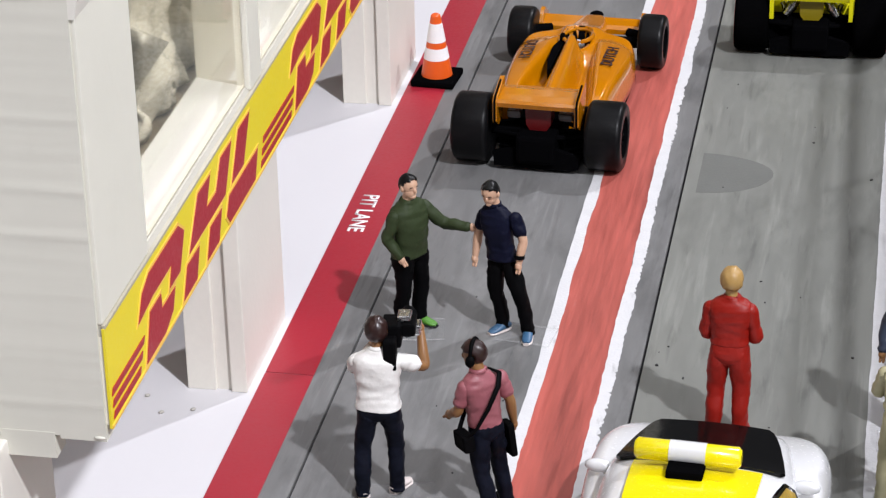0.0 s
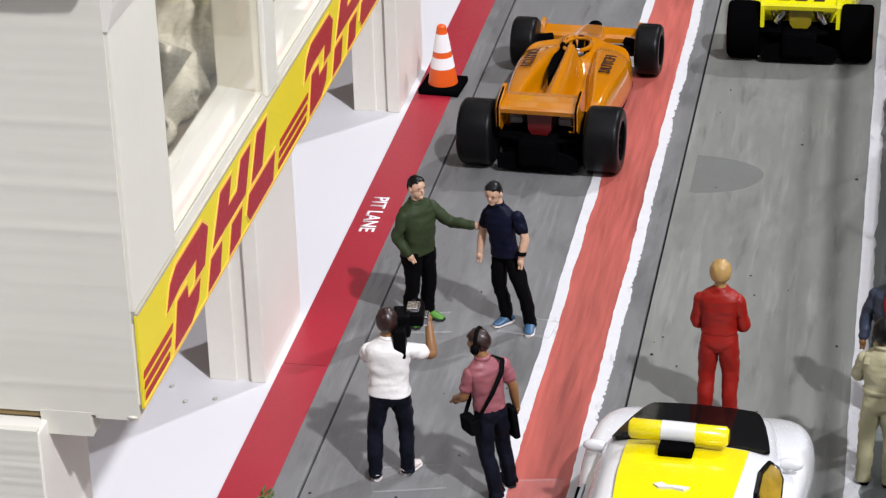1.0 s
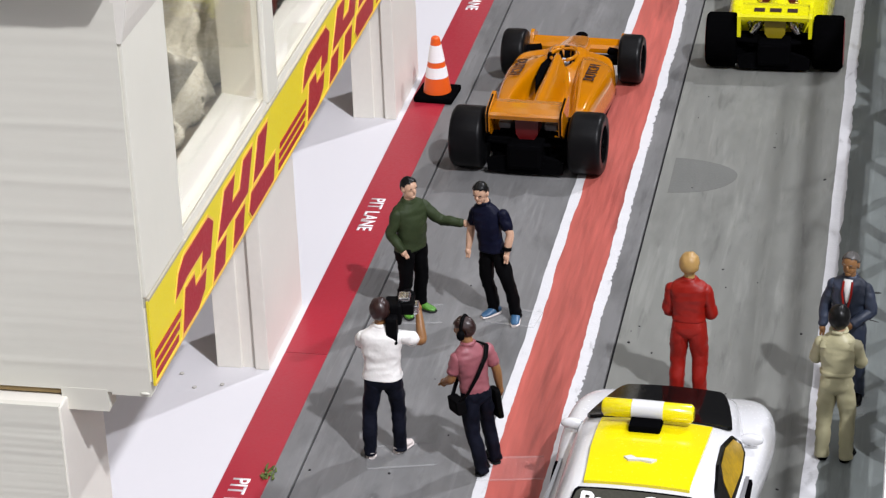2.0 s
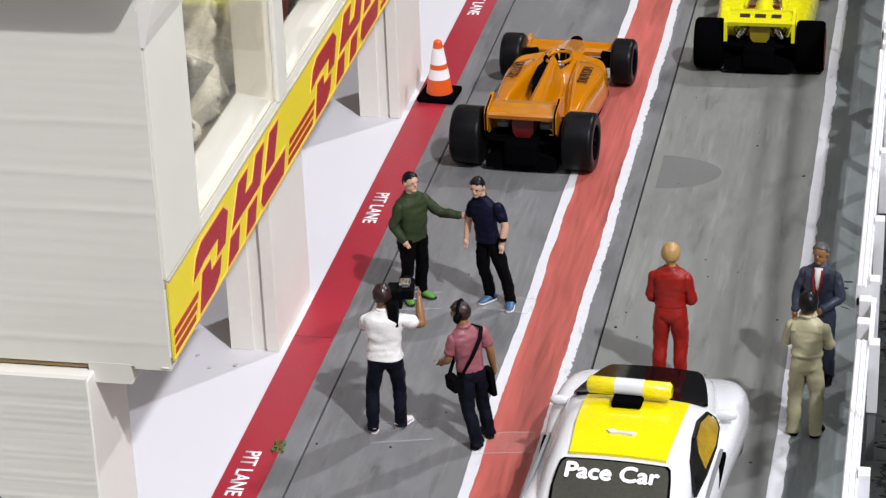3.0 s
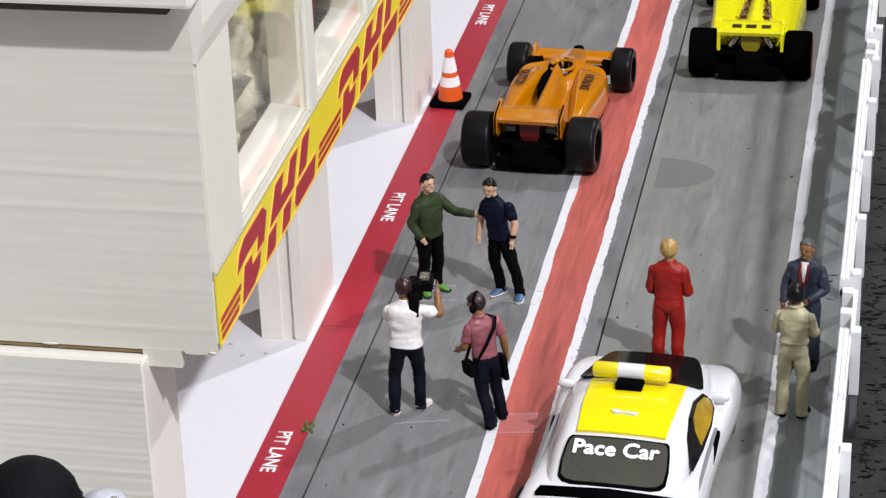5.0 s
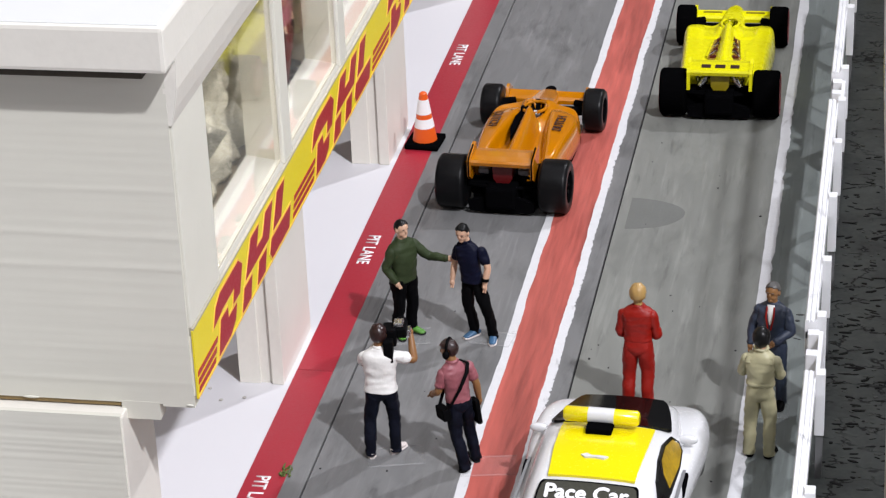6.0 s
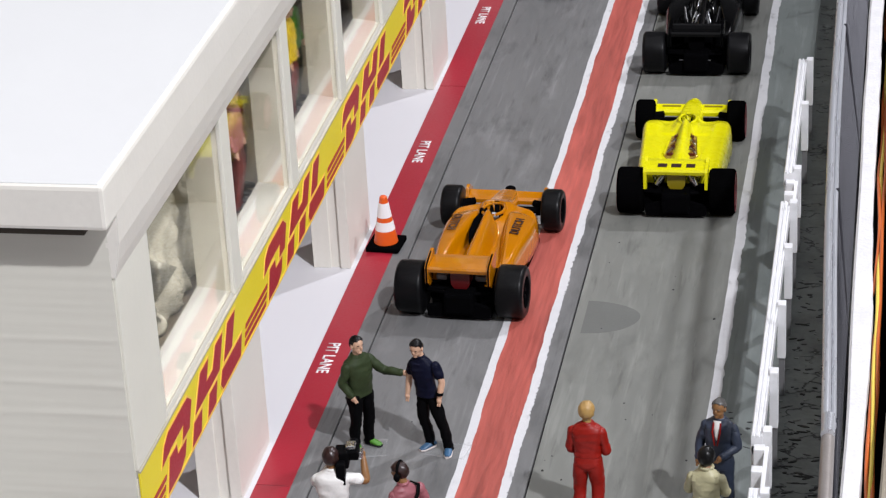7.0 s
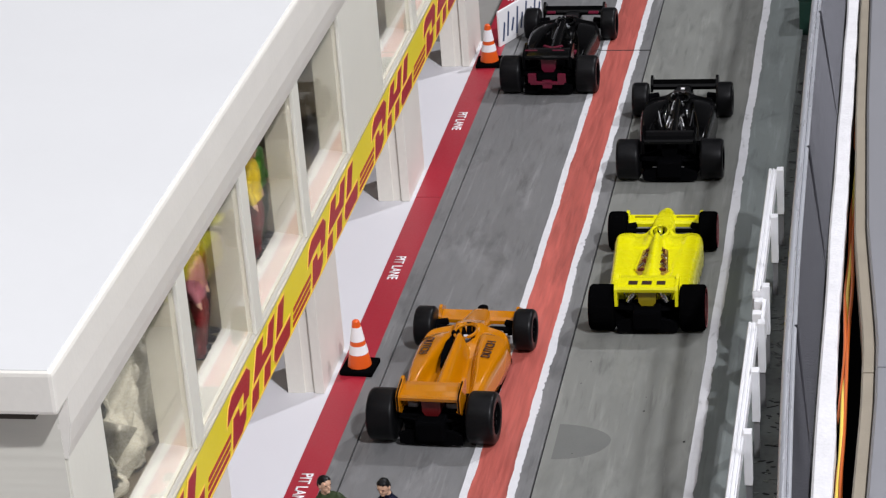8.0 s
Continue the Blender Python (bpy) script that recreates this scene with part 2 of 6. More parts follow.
def ragged(bm, x0, x1, y0, y1, z0, z1, jag0, jag1, step, seed, mi=0):
    """A painted stripe along y with uneven edges."""
    rnd = random.Random(seed)
    k = int((y1 - y0) / step)
    rows = []
    for i in range(k + 1):
        y = y0 + (y1 - y0) * i / k
        wob = 0.35 * noise.noise((y * 0.03, seed, 0))
        a = x0 + wob + jag0 * (0.9 * noise.noise((y * 0.12, seed, 3)) + 0.5 * noise.noise((y * 0.5, seed, 6)))
        b = x1 + wob + jag1 * (0.9 * noise.noise((y * 0.10, seed, 9)) + 0.5 * noise.noise((y * 0.6, seed, 12)))
        if jag1 > 0.45 and noise.noise((y * 0.035, seed, 20)) > -0.05:
            b -= 0.9 * jag1 * rnd.random() ** 3
        rows.append([bm.verts.new(p) for p in ((a, y, z1), (b, y, z1), (b, y, z0), (a, y, z0))])
    for p, q in zip(rows, rows[1:]):
        for c in range(4):
            bm.faces.new((p[c], q[c], q[(c + 1) % 4], p[(c + 1) % 4])).material_index = mi
    bm.faces.new(rows[0])
    bm.faces.new(rows[-1][::-1])
    bmesh.ops.recalc_face_normals(bm, faces=bm.faces[:])
    return bm


# ---- the hall round the table ----
Y0, Y1 = -420, 700
structure("floor", boxm(-3000, 3000, -3000, 3000, -860, -800), HALL, "grey painted floor of the exhibition hall", "floor")
structure("ceiling", boxm(-3000, 3000, -3000, 3000, 2200, 2260), HALL, "plain pale ceiling of the hall", "ceiling")
for nm, d in (("wall_north", (-3000, 3000, 3000, 3060, -800, 2200)), ("wall_south", (-3000, 3000, -3060, -3000, -800, 2200)),
              ("wall_west", (-3060, -3000, -3000, 3000, -800, 2200)), ("wall_east", (3000, 3060, -3000, 3000, -800, 2200))):
    structure(nm, boxm(*d), HALL, "plain painted wall of the exhibition hall", "wall")
structure("ground", boxm(-700, 700, -900, 1100, -800, -6), TABLE, "brown-grey plinth that carries the model", "ground")

# ---- the lane, stripes and floor of the model ----
structure("pavement", boxm(-420, 0, Y0, 292, -6, 0), WHITE_FLOOR, "smooth white card floor in front of the garages", "floor")
structure("road", boxm(57.35, 94.2, Y0, Y1, -6, 0), ROAD, "greenish grey painted racing lane with brush streaks", "road")
structure("pit_road", boxm(12.15, 56.9, Y0, Y1, -6, 0), LANE, "grey painted pit lane with worn brush streaks", "road")
structure("pit_road_edge", boxm(0, 11.75, Y0, Y1, -6, 0), LANE, "grey painted edge strip of the pit lane", "road")
structure("groove", boxm(0, 57.36, Y0, Y1, -6.5, -0.7), GROOVE, "dark joints between the grey lane boards", "trim")
for i, (a, b) in enumerate(((Y0, -288.3), (-288, -63.75), (-63.45, 161), (161.3, 386), (386.3, Y1))):
    s = structure("red_stripe", boxm(0, 7.6, a, b, 0.0, 0.12 + 0.03 * (i % 2)), RED, "glossy red printed stripe beside the pit lane", "stripe")
    for y in (-0.3, 119.5):
        yy = y + (i - 2) * 226.5
        if a + 17 < yy < b:
            part("letters", letters("PIT LANE", 2.9, 0.05, 14.6, 0.02), LETTER, s, "white capital letters", (1.9, yy + 1.0, 0.16)).rotation_euler = (0, 0, -math.pi / 2)
structure("board_joint", boxm(40.4, 57.2, 281.4, 282.0, 0.02, 0.13), GROOVE, "dark open joint across the painted stripes", "trim")
structure("white_line", ragged(bmesh.new(), 40.8, 42.7, Y0, Y1, 0, 0.10, 0.2, 0.3, 1.6, 3), LINE_WHITE, "white painted line with uneven edges", "line")
structure("pink_stripe", ragged(bmesh.new(), 42.3, 51.8, Y0, Y1, 0, 0.07, 0.2, 0.3, 2.0, 5), PINK, "worn pinkish red painted stripe with brush marks", "stripe")
structure("white_line", ragged(bmesh.new(), 51.5, 53.5, Y0, Y1, 0, 0.10, 0.25, 0.5, 0.45, 8), LINE_WHITE, "white painted line with torn edges", "line")
structure("white_line", ragged(bmesh.new(), 91.8, 94.3, Y0, Y1, 0, 0.10, 0.2, 0.5, 1.8, 11), LINE_WHITE, "white painted line beside the barrier", "line")
structure("apron", boxm(94.2, 106.2, Y0, Y1, -6, 0.05), APRON, "dark grey strip between the white line and barrier", "road")
structure("cracked_ground", boxm(106.2, 140, Y0, Y1, -6, -2.0), CRACKED, "dark cracked plaster ground behind the barrier", "ground")

# ---- the pit building ----
BY0, BY1 = -163.0, 330.0
pit = thing("pit_building", "white plastic model of a two-storey pit building", "building", (0, -163, 0))


def pit_part(name, bm, material, label="", parent=None):
    bm.transform(Matrix.Translation((0, 163, 0)))
    return part(name, bm, material, parent or pit, label)


pit_part("cove", prism(bmesh.new(), [(9.0, 97.9), (9.97, 97.9), (10.6, 100.4), (11.25, 104.0), (11.485, 109.5), (9.0, 109.5)], "y", -163.43, BY1), WHITE_WALL, "smooth sloping band under the roof edge")
roof = pit_part("roof", boxm(-150, 11.5, -168.8, BY1, 108.6, 116.1, bev=0.7), WHITE_WALL, "smooth white flat roof slab")
pit_part("roof_sheet", boxm(-150, 10.6, -168.0, BY1, 115.9, 116.3, bev=0.15), ROOF_WHITE, "", roof)


def rough_sheet(x0, x1, y, depth, z0, z1, nx, nz, relief, seed, ridges=()):
    """An upright board whose near face carries uneven print layers. ridges: (z, height)."""
    bm = bmesh.new()
    rows = []
    for j in range(nz + 1):
        z = z0 + (z1 - z0) * j / nz
        row = []
        for i in range(nx + 1):
            x = x0 + (x1 - x0) * i / nx
            o = relief * (noise.noise((x * 0.012, z * 0.9, seed)) + 0.6 * noise.noise((x * 0.03, z * 2.1, seed + 4)))
            for zr, h in ridges:
                o += h * math.exp(-((z - zr - 0.5 * noise.noise((x * 0.02, zr, 2))) / 0.45) ** 2) * (0.7 + 0.6 * noise.noise((x * 0.05, zr, 8)))
            row.append(bm.verts.new((x, y - o, z)))
        rows.append(row)
    for p, q in zip(rows, rows[1:]):
        for a, b, c, d in zip(p, p[1:], q[1:], q):
            bm.faces.new((a, b, c, d)).smooth = True
    rim = rows[0] + [r[-1] for r in rows[1:]] + rows[-1][-2::-1] + [r[0] for r in rows[-2:0:-1]]
    rim = [bm.verts.new(v.co) for v in rim]
    back = [bm.verts.new((v.co.x, y + depth, v.co.z)) for v in rim]
    k = len(rim)
    for i in range(k):
        bm.faces.new((rim[i], back[i], back[(i + 1) % k], rim[(i + 1) % k]))
    bm.faces.new(back)
    bmesh.ops.recalc_face_normals(bm, faces=bm.faces[:])
    return bm


RIDGES = [(78.7, 0.13), (73.1, 0.15), (93.0, 0.06), (86.5, 0.08), (66.2, 0.05), (58.0, 0.05), (52.4, 0.08), (101.0, 0.06)]
SLOT_SHADE = mat("dark_slot_shade", (0.035, 0.027, 0.018), 0.8, var=0.2)
end = pit_part("end_wall", rough_sheet(-150, 4.03, -163.42, 3.4, 48.4, 107.5, 64, 150, 0.03, 1.0, RIDGES), WALL_GREY, "grey-white layered end wall")
pit_part("panel", rough_sheet(4.03, 9.4, -163.44, 3.4, 48, 107.5, 10, 150, 0.03, 1.0, RIDGES), WALL_GREY, "", end)
for x, w in ((-18.5, 1.5), (-41, 1.0), (8.6, 0.7)):
    bm = bmesh.new()
    ball(bm, (x, -163.45, 48.45), (w, 0.22, 0.22), 0, 8, 6)
    pit_part("glue_bead", bm, WALL_GREY, "dried white glue along the joint")
pit_part("floor_slab", boxm(-62, 9.6, -160, BY1, 48.6, 50), WHITE_WALL)
pit_part("banner_wall", boxm(7.6, 9.8, -163, BY1, 50, 61.0), WHITE_WALL)
# a solid dark strip gives the shade of the slot under the roof edge
pit_part("roof_gap", boxm(-149, 7.4, -168.0, -163.6, 107.5, 108.62), SLOT_SHADE, "dark strip for the shade in the slot under the roof")
pit_part("sill", prism(bmesh.new(), [(2.4, 50), (7.6, 50), (7.6, 61), (9.8, 61), (9.8, 62.2), (9.3, 62.9), (2.4, 63.9)], "y", -163.0, BY1), SILL, "smooth window sill that slopes outwards")
pit_part("lintel", boxm(2.4, 10, -160, BY1, 99.5, 108.6), WHITE_WALL)
BROWN_WALL = mat("brown_inner_wall", (0.11, 0.083, 0.045), 0.6, var=0.12, scale=0.05)
pit_part("back_wall", boxm(-18, -16, -160, BY1, 50, 108.6), BROWN_WALL, "brown inner wall behind the windows")
BROWN_CARD = mat("brown_card", (0.22, 0.15, 0.06), 0.7, var=0.2)
# mullions and windows: recessed panes behind deep jambs
GLASS = glass_mat("acrylic_pane", (0.97, 0.97, 0.94), 0.03)
wins = [(-145.5, -98.0), (-92.5, -50.0), (-44.8, -2.2), (3.0, 45.5), (88.0, 130.5), (135.7, 178.2), (183.4, 226.0), (231.2, 273.7)]
edge = -163.0
for a, b in wins + [(BY1, BY1)]:
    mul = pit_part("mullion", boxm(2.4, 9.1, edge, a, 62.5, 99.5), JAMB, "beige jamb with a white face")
    pit_part("facing", boxm(9.0, 9.95, edge - 0.15, a + 0.15, 62.5, 99.6, bev=0.25), WALL_GREY, "", mul)
    edge = b
for a, b in wins:
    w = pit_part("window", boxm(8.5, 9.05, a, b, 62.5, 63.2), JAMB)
    pit_part("pane", boxm(8.7, 9.0, a - 0.5, b + 0.5, 62.4, 99.9), GLASS, "clear acrylic pane", w).visible_shadow = False
pit_part("upper_floor", boxm(-16, 2.4, -160, BY1, 50, 60), BROWN_WALL)

# white wall added deep in the garages to bounce light onto their floor
pit_part("garage_wall", boxm(-30, -28, -150, BY1, 0, 48.6), WHITE_WALL)
# ground floor: wall pieces between the garage openings
for y in (-70.0, 40.5, 158.5, 268.0):
    pit_part("pier", boxm(-10.6, -6.1, y, y + 6.5, 0, 48.6, bev=0.15), WHITE_WALL)
    pit_part("pier_return", boxm(-6.1, -3.7, y + 0.5, y + 20, 0, 48.6), WHITE_WALL)
    pit_part("pier_wall", boxm(-3.7, -1.2, y - 0.2, y + 24.5, 0, 48.6, bev=0.2), WHITE_WALL)

# layered block under the end wall
rnd = random.Random(4)
base = pit_part("end_block", boxm(-149, -2.2, -166.6, -150.5, 0, 47.3, bev=0.3), WHITE_WALL, "white block of stacked printed layers")
lines, z = [], 1.0
while z < 46.6:
    lines.append((z, rnd.choice((0.03, 0.05, 0.08, 0.14))))
    z += rnd.choice((1.0, 1.6, 2.6, 4.0))
pit_part("layered_face", rough_sheet(-150, -2.4, -166.85, 1.0, 0.1, 47.6, 80, 230, 0.05, 2.0, lines), WALL_GREY, "", base)
pit_part("gap_strip", boxm(-150, -3.0, -163.2, -156, 47.6, 48.4), BROWN_CARD)
pit_part("end_wall_foot", rough_sheet(-3.0, 3.4, -163.47, 3.2, 45.4, 48.7, 10, 8, 0.03, 1.0), WALL_GREY)

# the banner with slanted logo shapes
banner = pit_part("banner", boxm(9.8, 10.1, -163.2, BY1, 49.6, 62.0), BAN_YELLOW, "yellow printed banner with dark red slanted shapes")

# crumpled clear film behind the first window
FILM = mat("crumpled_film", (0.47, 0.43, 0.33), 0.28, var=0.16, scale=0.2, bump=0.0, coat=0.4)
bm = bmesh.new()
grid = []
for i in range(74):
    row = []
    for j in range(60):
        y, z = -114.0 + 33 * i / 73, 60.2 + 35 * j / 59
        a = abs(noise.noise((y * 0.20 + z * 0.08, z * 0.05 - y * 0.03, 1.7)))
        c = abs(noise.noise((y * 0.42 - z * 0.20, z * 0.14 + y * 0.05, 4.0)))
        row.append(bm.verts.new((-3.5 + 5.5 * a ** 0.8 + 2.2 * c, y + 2.0 * c, z + 2.2 * a)))
    grid.append(row)
for i, (p, q) in enumerate(zip(grid, grid[1:])):
    for c in range(59):
        y, z = p[c].co.y, p[c].co.z
        if noise.noise((y * 0.16 + z * 0.10, z * 0.22 - y * 0.06, 9.0)) > -0.6:
            bm.faces.new((p[c], q[c], q[c + 1], p[c + 1])).smooth = True
bmesh.ops.delete(bm, geom=[v for v in bm.verts if not v.link_faces], context="VERTS")
bmesh.ops.solidify(bm, geom=bm.faces[:], thickness=0.12)
solid("crumpled_film", bm, FILM, "crumpled pale plastic film standing behind the window", "plastic film")

# slanted shapes of the banner, as (y along the lane, z up)
LOGO = [
    [(1.0, 56.6), (3.0, 59.4), (6.0, 60.6), (18.2, 60.6), (20.4, 59.0), (17.8, 54.8), (13.4, 54.8), (14.6, 57.3), (6.7, 57.3)],
    [(2.9, 50.4), (10.5, 50.4), (14.0, 51.6), (15.4, 54.0), (9.8, 54.0), (9.8, 55.9), (5.4, 55.9)],
    [(22.0, 55.0), (38.8, 55.0), (42.8, 60.6), (37.6, 60.6), (34.8, 57.2), (30.2, 57.2), (32.6, 60.6), (27.0, 60.6)],
    [(18.6, 50.4), (24.4, 50.4), (26.2, 54.0), (20.8, 54.0)],
    [(29.3, 50.4), (34.8, 50.4), (36.8, 54.0), (31.4, 54.0)],
    [(42.2, 55.0), (48.0, 55.0), (52.0, 60.6), (46.4, 60.6)],
    [(39.0, 51.8), (40.2, 50.4), (53.2, 50.4), (55.2, 54.0), (40.6, 54.0)],
]


def grown(poly, d):
    """The outline pushed out by d along its corners' bisectors."""
    n = len(poly)
    area = sum(poly[i][0] * poly[(i + 1) % n][1] - poly[(i + 1) % n][0] * poly[i][1] for i in range(n))
    s = 1 if area > 0 else -1
    out = []
    for i in range(n):
        p, q, r = (Vector(poly[(i + k) % n]) for k in (-1, 0, 1))
        e, f = (q - p).normalized(), (r - q).normalized()
        n1, n2 = Vector((e.y, -e.x)) * s, Vector((f.y, -f.x)) * s
        m = (n1 + n2) / max(0.5, 1 + n1.dot(n2))
        out.append(tuple(q + m * d))
    return out


for k in range(-1, 7):
    y = -152.8 + 73.3 * k
    for poly in LOGO:
        if all(-162 < y + u < BY1 - 2 for u, _ in poly):
            at = [(y + u, v) for u, v in poly]
            mark = pit_part("logo_shape", prism(bmesh.new(), at, "x", 10.12, 10.26), BAN_RED, "dark red slanted shape", banner)
            pit_part("logo_edge", prism(bmesh.new(), grown(at, 0.42), "x", 10.08, 10.18), BAN_EDGE, "", banner)
    for j in range(3):
        u0, u1, z = max(y + 56.6 + 0.8 * j, -162.6), y + 73.6 + 1.0 * j, 50.5 + 1.45 * j
        if u1 > u0 + 2 and u1 < BY1 - 2:
            pit_part("pinstripe", prism(bmesh.new(), [(u0, z), (u1, z), (u1 + 0.5, z + 0.8), (u0 + 0.5, z + 0.8)], "x", 10.12, 10.24), BAN_RED, "", banner)
pit_part("edging", boxm(10.1, 10.2, -163.2, BY1, 49.6, 50.0), BAN_EDGE, "", banner)
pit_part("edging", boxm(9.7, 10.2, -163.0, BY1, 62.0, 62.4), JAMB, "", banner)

# ---- formula cars ----
TYRE = mat("black_tyre", (0.0040, 0.0040, 0.0045), 0.38, spec=0.13, var=0.15, fine=1.5, bump=0.06)
BLACK = mat("black_plastic", (0.0022, 0.0022, 0.0026), 0.5, spec=0.0, var=0.1, bump=0.05)
CHROME = mat("dull_chrome", (0.55, 0.55, 0.56), 0.25, metal=1.0, var=0.05, bump=0.02)
ORANGE = mat("orange_enamel", (0.43, 0.147, 0.0003), 0.14, spec=0.3, var=0.03, fine=0.35, scale=0.2, bump=0.25, coat=0.8)
YELLOW = mat("yellow_enamel", (0.64, 0.60, 0.002), 0.28, spec=0.2, var=0.012, fine=0.5, scale=0.2, bump=0.0, coat=0.4)
BRASS = mat("brassy_metal", (0.50, 0.34, 0.06), 0.3, metal=0.6, var=0.35, scale=0.5, fine=1.5)
YELLOW_DK = mat("ochre_plastic", (0.22, 0.17, 0.004), 0.4, var=0.03, bump=0.02)
GLOSS_BLACK = mat("gloss_black_enamel", (0.0009, 0.0009, 0.001), 0.2, spec=0.1, coat=0.15, var=0.012, fine=0.5, bump=0.02)
DARK_RED = mat("dark_red_plastic", (0.085, 0.003, 0.004), 0.35, var=0.05, bump=0.02)
MAGENTA = mat("magenta_plastic", (0.11, 0.0045, 0.02), 0.35, var=0.05, bump=0.02)
LUG_GREY = mat("dark_grey_metal", (0.09, 0.09, 0.095), 0.4, metal=0.5, var=0.2)
PALE_PL = mat("pale_grey_part", (0.42, 0.43, 0.45), 0.35, var=0.08, bump=0.02)
GREY_PL = mat("grey_plastic", (0.20, 0.20, 0.205), 0.4, var=0.05, bump=0.02)
INK = mat("dark_ink", (0.03, 0.012, 0.012), 0.4, var=0.02, bump=0.0)
RIM_RED = mat("red_rim_line", (0.35, 0.05, 0.06), 0.4, var=0.02, bump=0.0)


def shell(secs, mi=0):
    """A closed, mirrored skin. secs: (y, half outline [(x, z), ...] from the lower middle to the upper middle)."""
    bm = bmesh.new()
    rings = []
    for y, half in secs:
        pts = [(x, z) for x, z in half]
        full = pts + [(-x, z) for x, z in reversed(pts) if x > 1e-6]
        rings.append([bm.verts.new((x, y, z)) for x, z in full])
    for a, b in zip(rings, rings[1:]):
        k = len(a)
        for i in range(k):
            bm.faces.new((a[i], a[(i + 1) % k], b[(i + 1) % k], b[i]))
    bm.faces.new(rings[0][::-1])
    bm.faces.new(rings[-1])
    for f in bm.faces:
        f.material_index, f.smooth = mi, True
    bmesh.ops.recalc_face_normals(bm, faces=bm.faces[:])
    return bm


def soft(ob, levels=2):
    m = ob.modifiers.new("smooth", "SUBSURF")
    m.levels = m.render_levels = levels
    return ob


def ring_profile(bm, prof, n=40, mi=0, axis_x=0.0):
    """Turned about the x axis: prof of (x, r), closed."""
    rings = []
    for x, r in prof:
        rings.append([bm.verts.new((x, r * math.cos(2 * math.pi * k / n), r * math.sin(2 * math.pi * k / n))) for k in range(n)])
    for a, b in zip(rings, rings[1:]):
        for k in range(n):
            f = bm.faces.new((a[k], a[(k + 1) % n], b[(k + 1) % n], b[k]))
            f.smooth, f.material_index = True, mi
    for r in (rings[0], rings[-1]):
        f = bm.faces.new(r)
        f.material_index = mi
    bmesh.ops.recalc_face_normals(bm, faces=bm.faces[:])
    return bm


WHEELS = {}


TYRE_DARK = mat("matt_black_tyre", (0.0016, 0.0016, 0.0018), 0.6, spec=0.0, var=0.15, fine=1.5, bump=0.06)


def wheel(parent, x, y, r, w, rim, line=None, matt=False):
    """A wheel with tyre, rim and nut. The outer side looks away from the car."""
    key = (r, w, matt)
    if key not in WHEELS:
        h = w / 2
        tyre = ring_profile(bmesh.new(), [(-h, r * 0.62), (-h, r * 0.90), (-h + 0.45, r * 0.985), (-h + 0.9, r), (0, r * 1.004), (h - 0.9, r), (h - 0.45, r * 0.985), (h, r * 0.90), (h, r * 0.62), (h - 0.7, r * 0.58)])
        rimb = ring_profile(bmesh.new(), [(-h + 0.3, r * 0.2), (-h + 0.3, r * 0.6), (h - 0.15, r * 0.62), (h - 0.15, r * 0.55), (h - 1.0, r * 0.46), (h - 1.0, r * 0.16), (h - 0.4, r * 0.10)], 28)
        spokes = bmesh.new()
        for k in range(6):
            a = 2 * math.pi * k / 6
            b2 = bmesh.new()
            box(b2, h - 0.95, h - 0.45, -0.35, 0.35, r * 0.1, r * 0.57, bev=0.1)
            b2.transform(Matrix.Rotation(a, 4, "X"))
            tmp = bpy.data.meshes.new("tmp")
            b2.to_mesh(tmp)
            b2.free()
            spokes.from_mesh(tmp)
            bpy.data.meshes.remove(tmp)
        band = ring_profile(bmesh.new(), [(h, r * 0.80), (h + 0.06, r * 0.80), (h + 0.06, r * 0.86), (h, r * 0.86)], 36)
        WHEELS[key] = [mesh_of(tyre, "tyre", TYRE_DARK if matt else TYRE), mesh_of(rimb, "rim", BLACK), mesh_of(spokes, "spokes", BLACK), mesh_of(band, "band", RIM_RED)]
    ms = WHEELS[key]
    tyre = part("wheel", ms[0], None, parent, "black slick tyre", (x, y, r))
    flip = math.pi if x < 0 else 0
    tyre.rotation_euler = (0.3 * (y % 3), 0, flip)
    part("rim", ms[1], None, tyre)
    part("spokes", ms[2], None, tyre)
    if line:
        part("band", ms[3], None, tyre, "thin red ring on the tyre wall")
    return tyre


def on_top(parent, text, at, rz, height, width, material, tilt=(0, 0), name="letters"):
    ob = part(name, letters(text, height, 0.14, width, 0.0, 0.035), material, parent, "", at)
    ob.rotation_euler = (radians(tilt[0]), radians(tilt[1]), radians(rz))
    return ob


def bars(parent, at, rz, rows, material, tilt=(0, 0)):
    """Plain bars in place of writing. rows: (x0, x1, y0, y1)."""
    for x0, x1, y0, y1 in rows:
        ob = part("mark", boxm(x0, x1, y0, y1, 0, 0.06), material, parent, "", at)
        ob.rotation_euler = (radians(tilt[0]), radians(tilt[1]), radians(rz))


def curve(*knots):
    """A smooth function through (y, value) knots."""
    ys, vs = [k[0] for k in knots], [k[1] for k in knots]
    n = len(ys)
    sl = [(vs[min(i + 1, n - 1)] - vs[max(i - 1, 0)]) / (ys[min(i + 1, n - 1)] - ys[max(i - 1, 0)]) for i in range(n)]

    def f(y):
        if y <= ys[0]:
            return vs[0]
        for i in range(n - 1):
            if y <= ys[i + 1]:
                h = ys[i + 1] - ys[i]
                t = (y - ys[i]) / h
                return (2 * t ** 3 - 3 * t * t + 1) * vs[i] + (t ** 3 - 2 * t * t + t) * h * sl[i] + (3 * t * t - 2 * t ** 3) * vs[i + 1] + (t ** 3 - t * t) * h * sl[i + 1]
        return vs[-1]
    return f


def ease(a, b, x):
    t = min(1.0, max(0.0, (x - a) / (b - a)))
    return t * t * (3 - 2 * t)


